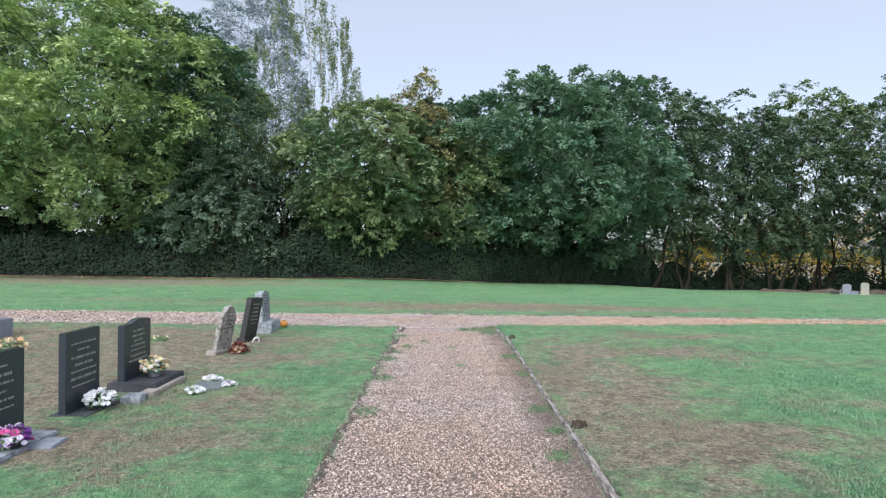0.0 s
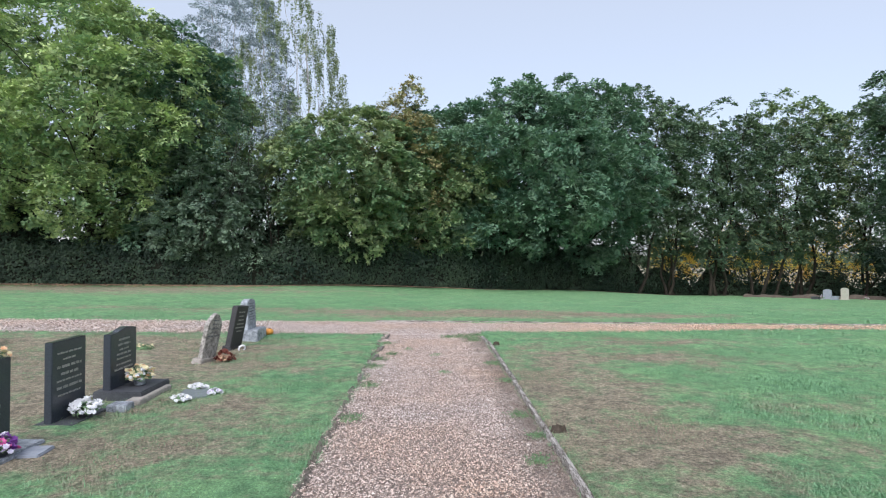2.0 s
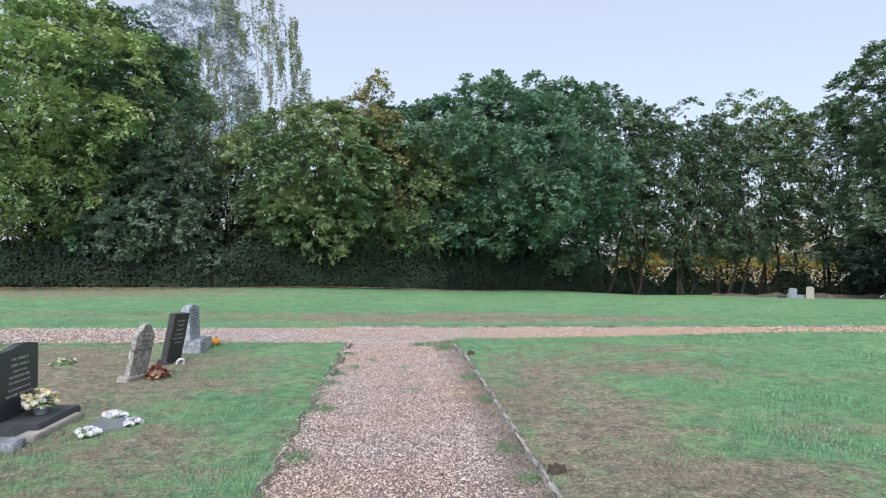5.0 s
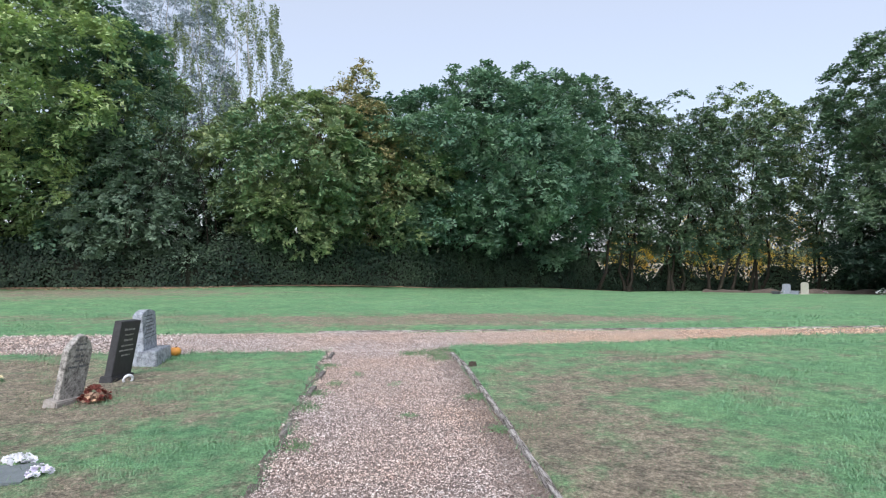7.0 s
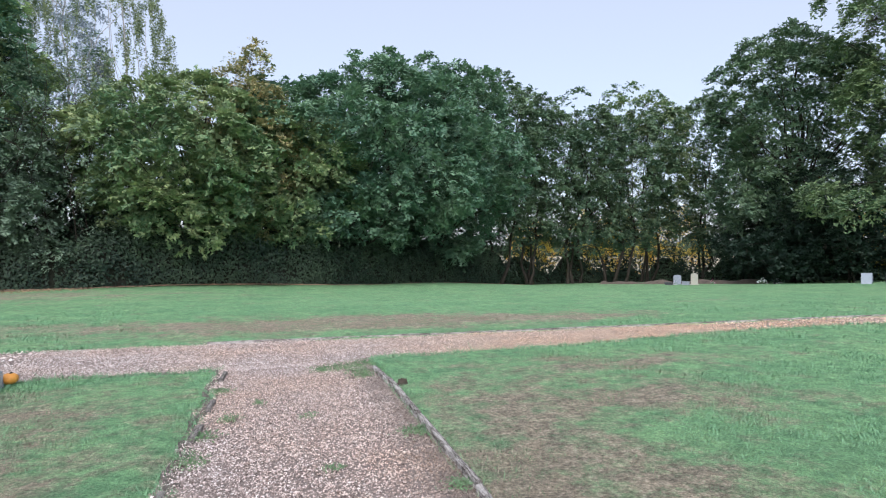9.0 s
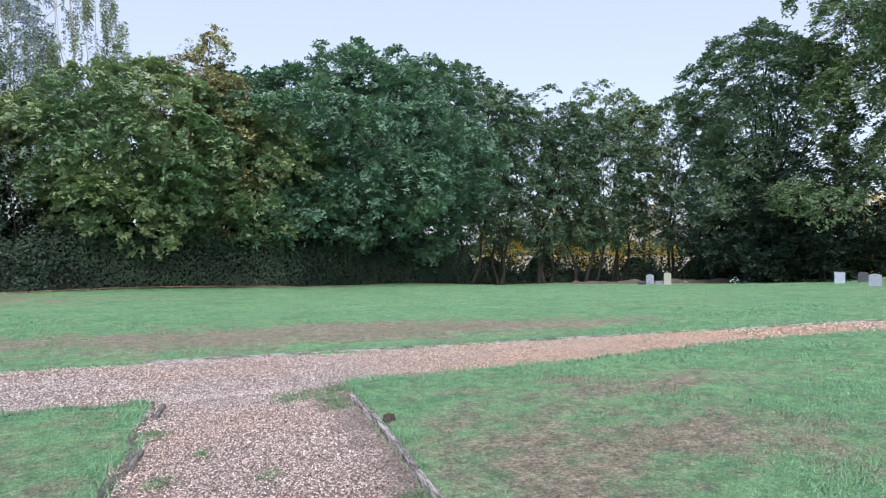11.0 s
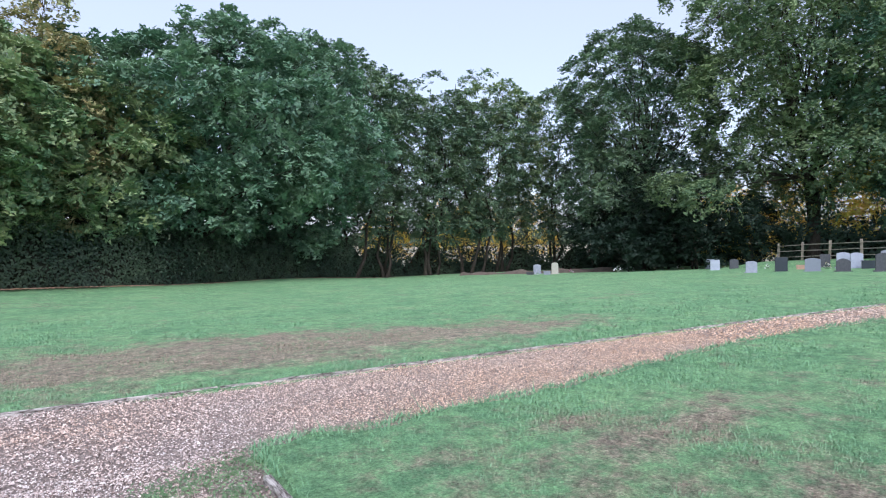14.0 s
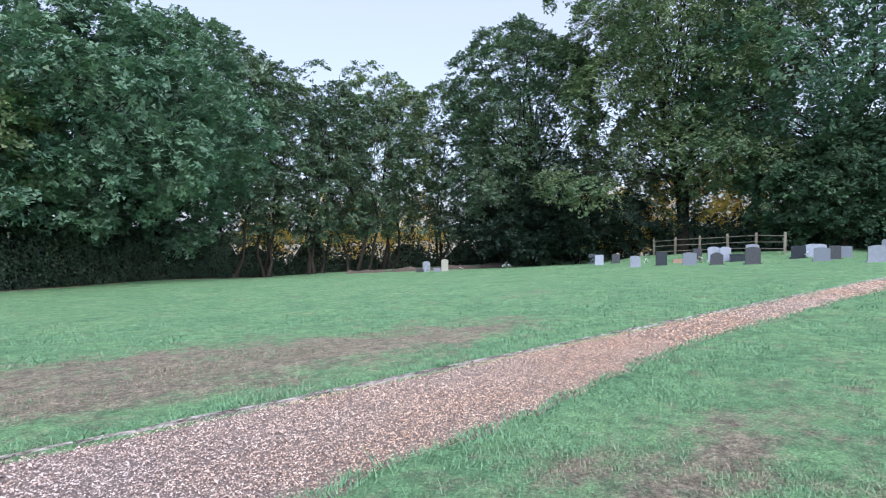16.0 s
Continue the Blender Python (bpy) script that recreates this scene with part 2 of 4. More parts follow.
# the chips of the path vary one by one
def chip_mat():
    m, n, l, b = mat("gravel_chips")
    geo = n.new("ShaderNodeNewGeometry")
    c = ramp(n, l, geo.outputs["Random Per Island"], (0.0, (0.11, 0.085, 0.075)), (0.16, (0.29, 0.225, 0.195)), (0.42, (0.55, 0.455, 0.41)), (0.75, (0.71, 0.615, 0.565)), (0.93, (0.79, 0.73, 0.69)), (1.0, (0.85, 0.82, 0.79)))
    warm = ramp(n, l, noise_node(n, l, 0.35, 3, 0.6), (0.4, (0.98, 0.98, 1.0)), (0.64, (1.0, 0.88, 0.78)))
    c = mix(n, l, 1.0, c, warm, "MULTIPLY")
    co = n.new("ShaderNodeTexCoord")          # the crossing was dressed with a tanner gravel
    xyz = n.new("ShaderNodeSeparateXYZ")
    l.new(co.outputs["Object"], xyz.inputs[0])
    tan = n.new("ShaderNodeMapRange")
    tan.inputs["From Min"].default_value, tan.inputs["From Max"].default_value = 0.9, 3.2
    l.new(xyz.outputs["X"], tan.inputs["Value"])
    c = mix(n, l, tan.outputs[0], c, mix(n, l, 1.0, c, (1.07, 0.97, 0.83), "MULTIPLY"))
    l.new(soiled(n, l, c), b.inputs["Base Color"])
    b.inputs["Roughness"].default_value, b.inputs["Specular IOR Level"].default_value = 0.75, 0.3
    return m


M["chips"] = chip_mat()


# ---- helpers ----
def step(a, b, v):
    k = np.clip((np.asarray(v, float) - a) / (b - a), 0, 1)
    return k * k * (3 - 2 * k)


def land(x, y):
    """Height of the lawn's datum: level round the path, falling away beyond it."""
    x, y = np.asarray(x, float), np.asarray(y, float)
    fall = np.minimum(np.maximum(y - 15.5, 0), 60)
    rise = 0.4 * step(33.5, 37, x) * step(18, 22, y) * (1 - step(31, 35, y))
    return rise - (0.022 + 0.018 * step(-6, 8, x) + 0.015 * step(8, 24, x)) * fall


def wave(x, y, seed, size):
    """Cheap smooth noise, about -1 to 1, on arrays."""
    r = np.random.RandomState(seed)
    out = 0
    for k in range(7):
        a, p, f = r.uniform(0, 6.283), r.uniform(0, 6.283), r.uniform(0.6, 1.7) * 6.283 / size
        out = out + np.sin((np.cos(a) * x + np.sin(a) * y) * f + p)
    return out / 3.2


def lift(x, y):
    """How far the turf stands above the gravel: more behind the kerb, less on the trodden ground among the graves."""
    return 0.015 + 0.04 * step(0.0, 1.0, x) - 0.045 * (1 - step(-3.0, -2.2, x)) * (1 - step(10.8, 11.6, y)) * step(1.0, 3.0, y)


WEST, EAST, NEAR, FAR = -0.83, 1.08, 12.1, 14.2     # edges of the paths


def inside_path(x, y):
    """Signed distance into the gravel, positive inside."""
    w = 0.05 * wave(x, y, 3, 0.9) + 0.03 * wave(x, y, 4, 0.3)
    near = NEAR + 0.2 * step(0, 2, x) + 0.8 * step(2, 9, x) + 0.2 * step(9, 16, x)
    lane = np.minimum(np.minimum(x - WEST - np.maximum(w, -0.03) * 1.3, EAST - x), 13.0 - y)
    cross = np.minimum(y - near - w, FAR - y)
    return np.maximum(lane, cross)


DRY = [  # x, y, rx, ry, amount
    (1.8, 7.0, 0.85, 2.4, 1.0), (2.6, 5.2, 1.0, 0.7, 0.34), (2.2, 4.3, 0.9, 0.9, 0.3), (1.5, 5.0, 0.5, 1.0, 0.3), (2.3, 9.8, 0.9, 1.0, 0.35), (3.7, 9.3, 1.1, 0.8, 0.6), (5.2, 11.3, 1.2, 0.35, 0.35),
    (4.6, 6.5, 1.4, 0.5, 0.25), (7.0, 8.6, 1.4, 0.6, 0.28), (3.4, 5.2, 1.0, 0.4, 0.25), (-5.6, 9.4, 2.0, 1.6, 0.75), (-4.3, 11.2, 1.0, 0.5, 0.5),
    (-7.5, 8.5, 3.0, 3.0, 1.0), (-6.0, 5.5, 1.8, 1.4, 0.7), (-4.0, 7.9, 0.8, 1.6, 0.5), (-2.4, 8.5, 1.1, 0.55, 0.6), (-1.9, 6.3, 0.8, 0.45, 0.6), (-2.5, 4.9, 1.2, 0.45, 0.65), (-4.4, 9.6, 1.2, 0.8, 0.5), (-2.3, 10.4, 0.8, 0.4, 0.4),
    (3.6, 16.1, 2.7, 1.25, 0.95), (6.0, 15.5, 1.3, 0.5, 0.5), (3.2, 10.7, 0.8, 0.4, 0.6), (3.4, 11.4, 0.5, 0.25, 0.6), (4.4, 10.9, 0.8, 0.3, 0.65), (0.8, 16.2, 2.6, 1.4, 0.8), (1.2, 16.2, 1.8, 0.5, 0.5), (-2.5, 16.8, 4.8, 1.6, 0.6), (7.6, 16.2, 1.6, 0.6, 0.4), (-8.5, 17.5, 3.5, 0.9, 0.4),
    (-14.0, 27.0, 8.0, 3.0, 0.55), (-9.0, 30.0, 7.0, 2.5, 0.4), (12.0, 19.5, 2.0, 0.6, 0.3), (-5.0, 6.5, 1.2, 0.9, 0.4), (-20.0, 31.0, 9.0, 2.6, 0.8),
]


def dryness(x, y):
    d = 0.06 + 0.13 * wave(x, y, 11, 2.6) + 0.07 * wave(x, y, 12, 0.8) + 0.19 * (1 - step(11.5, 12.5, y)) * (1 - 0.6 * step(0, 3, x)) + 0.12 * (1 - step(10.8, 11.6, y)) * (1 - step(-2.0, -1.3, x))
    for px, py, rx, ry, a in DRY:
        d = d + 1.05 * a * np.exp(-((x - px) / rx) ** 2 - ((y - py) / ry) ** 2)
    d = d + 0.9 * step(56, 62, y) + 0.9 * step(46, 52, x)
    return np.clip(d, 0, 1)


def mesh_ob(name, verts, faces, material, parent=None, label="", smooth=False, attr=None):
    """Arrays into one mesh object. faces: an (n, k) array."""
    verts, faces = np.asarray(verts, np.float32), np.asarray(faces, np.int32)
    me = bpy.data.meshes.new(name)
    nf, k = faces.shape
    me.vertices.add(len(verts))
    me.vertices.foreach_set("co", verts.ravel())
    me.loops.add(nf * k)
    me.loops.foreach_set("vertex_index", faces.ravel())
    me.polygons.add(nf)
    me.polygons.foreach_set("loop_start", np.arange(0, nf * k, k, dtype=np.int32))
    me.polygons.foreach_set("use_smooth", np.full(nf, smooth))
    me.update(calc_edges=True)
    me.materials.append(material)
    if attr is not None:
        a = me.attributes.new("dry", "FLOAT", "POINT")
        a.data.foreach_set("value", np.asarray(attr, np.float32))
    ob = new(name, me)
    if parent:
        ob.parent = parent
    if label:
        ob["label"] = label
    return ob


def part(name, bm, material, parent, label="", smooth=False):
    me = bpy.data.meshes.new(name)
    bm.normal_update()
    bm.to_mesh(me)
    bm.free()
    for p in me.polygons:
        p.use_smooth = smooth
    me.materials.append(material)
    ob = new(name, me)
    ob.parent = parent
    if label:
        ob["label"] = label
    return ob


def box(bm, x0, x1, y0, y1, z0, z1, bev=0.0):
    r = bmesh.ops.create_cube(bm, size=1.0, matrix=Matrix.Translation(((x0 + x1) / 2, (y0 + y1) / 2, (z0 + z1) / 2)) @ Matrix.Diagonal((x1 - x0, y1 - y0, z1 - z0, 1)))
    if bev:
        edges = list({e for v in r["verts"] for e in v.link_edges})
        bmesh.ops.bevel(bm, geom=edges, offset=bev, segments=2, affect="EDGES")
    return bm


def tubes(paths, sides=7):
    """Tapered tubes along lists of (x, y, z, radius): verts and quads."""
    V, F, base = [], [], 0
    ang = np.linspace(0, 2 * np.pi, sides, endpoint=False)
    for path in paths:
        p = np.asarray(path, float)
        tan = np.gradient(p[:, :3], axis=0)
        tan /= np.linalg.norm(tan, axis=1)[:, None] + 1e-9
        ref = np.where(np.abs(tan[:, 2:3]) > 0.9, [[1.0, 0, 0]], [[0, 0, 1.0]])
        u = np.cross(tan, ref)
        u /= np.linalg.norm(u, axis=1)[:, None]
        v = np.cross(tan, u)
        ring = p[:, None, :3] + p[:, 3, None, None] * (np.cos(ang)[None, :, None] * u[:, None] + np.sin(ang)[None, :, None] * v[:, None])
        V.append(ring.reshape(-1, 3))
        k = len(p)
        i = np.arange(k - 1)[:, None] * sides
        j = np.arange(sides)[None]
        j2 = (j + 1) % sides
        F.append(np.stack([i + j, i + j2, i + sides + j2, i + sides + j], -1).reshape(-1, 4) + base)
        base += k * sides
    return np.concatenate(V), np.concatenate(F)


def leaves(rng, pos, out, size, droop=0.0, aspect=0.62, far=False):
    """A folded kite for each place; out: the way that each leaf leans to. Two triangles each."""
    n = len(pos)
    nor = out * 1.35 + rng.normal(0, 0.45, (n, 3)) + [0, 0, 0.3]
    nor /= np.linalg.norm(nor, axis=1)[:, None] + 1e-9
    t = rng.normal(0, 1, (n, 3)) + [0, 0, -droop]
    t -= nor * (t * nor).sum(1)[:, None]
    t /= np.linalg.norm(t, axis=1)[:, None] + 1e-9
    s = np.cross(nor, t)
    L = (size * rng.uniform(0.65, 1.3, n))[:, None]
    a, tip = pos - t * L * 0.5, pos + t * L * 0.5
    lift = nor * L * 0.10
    wide = L * aspect * (0.85 if far else 0.5)
    b, c = pos + s * wide + lift, pos - s * wide + lift
    if far:                            # small leaves of tall crowns: pointed, unfolded
        return np.stack([b, tip, c], 1).reshape(-1, 3) - np.repeat(t * L * 0.2, 3, 0), np.arange(3 * n).reshape(-1, 3)
    V = np.stack([a, b, tip, c], 1).reshape(-1, 3)
    i = np.arange(n)[:, None] * 4
    F = np.concatenate([i + [[0, 1, 2]], i + [[0, 2, 3]]], 1).reshape(-1, 3)
    return V, F


def limb(rng, a, b, r0, r1, sag=0.0, k=6):
    a, b = np.asarray(a, float), np.asarray(b, float)
    s = np.linspace(0, 1, k)[:, None]
    p = a + (b - a) * s
    wob = rng.normal(0, 0.04, (k, 3)) * np.linalg.norm(b - a)
    wob[0] = 0
    p = p + np.cumsum(wob, 0) * 0.5
    p[:, 2] += sag * np.sin(s[:, 0] * np.pi)
    return np.concatenate([p, r0 + (r1 - r0) * s], 1)


def tree(name, label, x, y, height, radius, leaf, seed, bole=2.0, count=36000, size=0.2, trunk_r=0.28, cover=1.25,
         bark="bark", core=0.5, stems=1, top=1.0, droop=0.0, spread=1.0, squash=1.0, crown_base=None, category="tree", shoots=0.5, lobe=1.0, strand=0.0, boughs=()):
    """A tapered trunk with limbs that reach into lobes of foliage; each lobe is a dome of leafy sprays, and the lobes sit apart
    from one another over an uneven egg-shaped crown. cover: how closely the lobes stand; core: how many fill the inside;
    strand: the length of hanging twigs."""
    rng = np.random.RandomState(seed)
    z0 = float(land(x, y)) + 0.02
    root = tagged(new(name), label, category)
    root.location = (x, y, z0)
    cb = crown_base if crown_base is not None else bole * 0.8
    mid, half = (height + cb) / 2, (height - cb) / 2
    rl = (0.45 + 0.17 * radius) * lobe
    area = 4.19 * (radius ** 2 + 2 * radius * half) * 1.05
    n_out = max(8, int(area / (3.14 * rl ** 2) * cover))

    def place(r):
        d = rng.normal(0, 1, 3)
        d /= np.linalg.norm(d)
        q = d * (np.abs(d) ** 2.7).sum() ** (-1 / 2.7)
        wide = 1 - 0.40 * max(0, q[2]) ** 2.5 * top - 0.28 * max(0, -q[2]) ** 1.5
        lump = 1 + 0.12 * math.sin(3 * math.atan2(d[1], d[0]) + seed) + 0.08 * math.sin(5 * d[2] + 2 * seed)
        tall = 1 + 0.07 * math.sin(2.3 * d[0] * 3 + seed) + 0.05 * math.sin(7 * d[0] + 3 * d[1] + seed)
        k = r * (radius - rl * 0.65) * wide * lump
        return np.array([q[0] * k, q[1] * k * squash, mid + q[2] * r * (half - rl * 0.5) * (tall if q[2] > 0 else 1)]), d

    C, R, D = [], [], []
    for i in range(n_out):             # each lobe keeps away from those already there
        best, far = None, -1
        for _ in range(7):
            p, d = place(rng.uniform(0.82, 1.04))
            m = min((np.linalg.norm(p - c) for c in C), default=9)
            if m > far:
                best, far = (p, d), m
        C.append(best[0]), D.append(best[1]), R.append(rl * rng.uniform(0.62, 1.25))
    for px, py, pz, r in boughs:       # low boughs that reach out beyond the crown
        C.append(np.array([px, py, pz])), D.append(np.array([px, py, 0]) / math.hypot(px, py)), R.append(r)
    n_lobe = len(C)
    for i in range(int(n_out * shoots)):           # leaders that break the outline
        j = rng.randint(n_out)
        up = max(0.0, (C[j][2] - mid) / half)
        way = D[j] * [0.7, 0.7, 0.2] + [0, 0, 0.2 + 0.6 * up]
        C.append(C[j] + way * R[j] * rng.uniform(0.7, 1.0) + rng.normal(0, 0.2, 3) * R[j])
        D.append(D[j]), R.append(R[j] * rng.uniform(0.22, 0.42))
    C, R, D = np.array(C), np.array(R), np.array(D)
    # stems and limbs
    stem_paths, trunks = [], []
    for k in range(stems):
        off = np.array([0, 0]) if stems == 1 else rng.uniform(-0.9, 0.9, 2) * spread
        lean = rng.normal(0, 0.05, 2) * height
        ptop = np.array([off[0] + lean[0], off[1] + lean[1], height * rng.uniform(0.78, 0.9)])
        tr = limb(rng, (off[0], off[1], -0.15), ptop, trunk_r, trunk_r * 0.16, k=12)
        tr[0, 3] *= 1.5
        tr[1, 3] *= 1.08
        trunks.append(tr)
        stem_paths.append([tr])
    limbed = [i for i in range(n_lobe) if n_lobe < 40 or i % 5 < 2]
    for i in limbed:
        tr = trunks[i % stems]
        c = C[i]
        h = np.clip(c[2] * rng.uniform(0.3, 0.68), bole * 0.8, height * 0.8)
        j = int(np.clip(np.searchsorted(tr[:, 2], h), 1, len(tr) - 1))
        stem_paths[i % stems].append(limb(rng, tr[j, :3], c, tr[j, 3] * 0.3, 0.015, 0.06 * np.linalg.norm(c - tr[j, :3])))
    # sprays
    n_s = np.maximum(4, (R ** 2 * (8 if strand else 22)).astype(int))
    which = np.repeat(np.arange(len(C)), n_s)
    n = len(which)
    d = rng.normal(0, 0.62, (n, 3)) + D[which] * [0.8, 0.8, 0.35] + [0, 0, 0.38]
    d /= np.linalg.norm(d, axis=1)[:, None]
    S = C[which] + d * (R[which] * rng.uniform(0.8, 1.06, n))[:, None] * [1.0, 1.0, 0.8]
    axis = d * [1, 1, 0.35] + rng.normal(0, 0.25, (n, 3)) - [0, 0, 0.12 + 0.5 * droop]
    axis /= np.linalg.norm(axis, axis=1)[:, None]
    face = d * 1.0 + [0, 0, 0.5] + rng.normal(0, 0.25, (n, 3))
    face -= axis * (face * axis).sum(1)[:, None]
    face /= np.linalg.norm(face, axis=1)[:, None] + 1e-9
    side = np.cross(axis, face)
    long = rng.uniform(0.55, 1.15, n) * (0.34 + 0.10 * rl)
    pick = rng.permutation(np.nonzero(np.isin(which, limbed))[0])[:n_lobe * 2]
    for k in range(stems):
        V, F = tubes(stem_paths[k], 6)
        twigs = [limb(rng, C[which[i]], S[i], 0.02, 0.006, k=3) for i in pick if which[i] % stems == k]
        V2, F2 = tubes(twigs, 3)
        mesh_ob("trunk", np.concatenate([V, V2]), np.concatenate([F, F2 + len(V)]), M[bark], root, smooth=True)
    # leaves along the sprays
    k = rng.choice(n, count, p=long ** 1.3 / (long ** 1.3).sum())
    u = rng.uniform(-0.8, 1.0, count)
    w = rng.normal(0, 0.36, count) * (1.15 - 0.6 * np.abs(u))
    if strand:
        P = S[k] + rng.normal(0, 0.07, (count, 3)) - np.stack([0 * u, 0 * u, (u + 0.8) * 0.55 * strand * long[k]], 1)
        out = rng.normal(0, 1, (count, 3))
    else:
        P = S[k] + axis[k] * (u * long[k])[:, None] + side[k] * (w * long[k])[:, None] + face[k] * (rng.normal(0, 0.10, count) * long[k])[:, None]
        P[:, 2] -= 0.22 * np.maximum(u, 0) ** 2 * long[k]
        out = face[k]
    P[:, 2] = np.maximum(P[:, 2], 0.25)
    V, F = leaves(rng, P, out, size, droop, far=True)
    n_in = int(core * area * 0.36 / 0.07)          # broad inner sprays, deep in the crown
    if n_in:
        q = np.array([place(r)[0] for r in rng.uniform(0.45, 0.74, n_in)])
        V2, F2 = leaves(rng, q, rng.normal(0, 0.6, (n_in, 3)) + [0, 0, 0.5], 0.42, 0.2, far=True)
        V, F = np.concatenate([V, V2]), np.concatenate([F, F2 + len(V)])
    crown = mesh_ob("crown", V, F, M[leaf], root)
    crown["kind"] = "stuff"
    return root


# ---- ground: one sheet ----
def ground():
    xs = np.unique(np.round(np.concatenate([np.linspace(-1500, -60, 30), np.arange(-60, -9, 1.0), np.arange(-9, -1.4, 0.2), np.arange(-1.4, 1.6, 0.08), np.arange(1.6, 14, 0.3), np.arange(14, 40, 0.6), np.arange(40, 80, 2), np.linspace(80, 1500, 30)]), 3))
    ys = np.unique(np.round(np.concatenate([np.linspace(-1500, -12, 30), np.arange(-12, 2, 0.5), np.arange(2, 18, 0.18), np.arange(18, 70, 0.8), np.linspace(70, 1500, 40)]), 3))
    X, Y = np.meshgrid(xs, ys)
    x, y = X.ravel(), Y.ravel()
    z = land(x, y) + 0.012 * wave(x, y, 21, 2.2) + 0.006 * wave(x, y, 22, 0.5) + 0.04 * wave(x, y, 23, 30) * step(16, 30, y)
    k = step(-0.06, 0.05, inside_path(x, y))
    z = z * (1 - k * 0.9) + lift(x, y) * (1 - k) - 0.05 * k
    nx, ny = len(xs), len(ys)
    i = (np.arange(ny - 1)[:, None] * nx + np.arange(nx - 1)[None]).ravel()
    F = np.stack([i, i + 1, i + nx + 1, i + nx], 1)
    ob = mesh_ob("ground", np.stack([x, y, z], 1), F, M["turf"], smooth=True, attr=dryness(x, y))
    tagged(ob, "mown green lawn with dry straw-brown patches", "lawn", kind="structure")


ground()


def gravel():
    bm = bmesh.new()
    for x0, x1, y0, y1 in ((-1.05, 1.12, -12, 12.0), (-60, 60, 12.0, 14.24)):
        vs = [bm.verts.new((x, y, 0.0)) for x, y in ((x0, y0), (x1, y0), (x1, y1), (x0, y1))]
        bm.faces.new(vs)
    me = bpy.data.meshes.new("path")
    bm.to_mesh(me)
    bm.free()
    me.materials.append(M["gravel_bed"])
    path = tagged(new("path", me), "pinkish-buff gravel footpath with a crossing path", "path", kind="structure")
    rng = np.random.RandomState(5)
    xs, ys, ss = [], [], []
    for x0, x1, y0, y1, dens, size in ((-1.0, 1.1, -12, 2.6, 450, 0.04), (-1.0, 1.1, 2.6, 7.5, 5600, 0.0115), (-1.0, 1.1, 7.5, 12.2, 5000, 0.0115), (-3.5, 1.0, 12.0, 14.25, 3000, 0.0135),
                                       (1.0, 8.0, 12.0, 14.25, 4000, 0.0115), (8.0, 20.0, 12.0, 14.25, 900, 0.022), (-11, -3.5, 12.0, 14.25, 700, 0.026)):
        n = int((x1 - x0) * (y1 - y0) * dens)
        xs.append(rng.uniform(x0, x1, n)), ys.append(rng.uniform(y0, y1, n)), ss.append(size * rng.lognormal(0, 0.33, n))
    x, y, s = map(np.concatenate, (xs, ys, ss))
    keep = inside_path(x, y) > -0.03
    x, y, s = x[keep], y[keep], s[keep]
    n = len(x)
    z = 0.007 + rng.uniform(0, 0.019, n) + 0.006 * wave(x, y, 31, 0.6)
    chip = np.array([[1, 0, -0.25], [-0.55, 0.95, -0.25], [-0.55, -0.95, -0.25], [0.15, 0.1, 0.75]], float)
    V = chip[None] * (s * 0.68)[:, None, None] * rng.uniform(0.6, 1.2, (n, 4, 1)) * [1.0, 0.8, 0.62]
    a, b = rng.uniform(0, 6.283, n), rng.normal(0, 0.4, n)
    ca, sa, cb, sb = np.cos(a), np.sin(a), np.cos(b), np.sin(b)
    X, Z = V[..., 0] * cb[:, None] - V[..., 2] * sb[:, None], V[..., 0] * sb[:, None] + V[..., 2] * cb[:, None]
    V = np.stack([X * ca[:, None] - V[..., 1] * sa[:, None] + x[:, None], X * sa[:, None] + V[..., 1] * ca[:, None] + y[:, None], Z + z[:, None]], -1).reshape(-1, 3)
    f = np.array([[0, 1, 3], [1, 2, 3], [2, 0, 3]])
    F = (np.arange(n)[:, None, None] * 4 + f[None]).reshape(-1, 3)
    tagged(mesh_ob("gravel", V, F, M["chips"]), "loose pinkish and buff gravel chips on the path", "gravel", kind="stuff")


gravel()


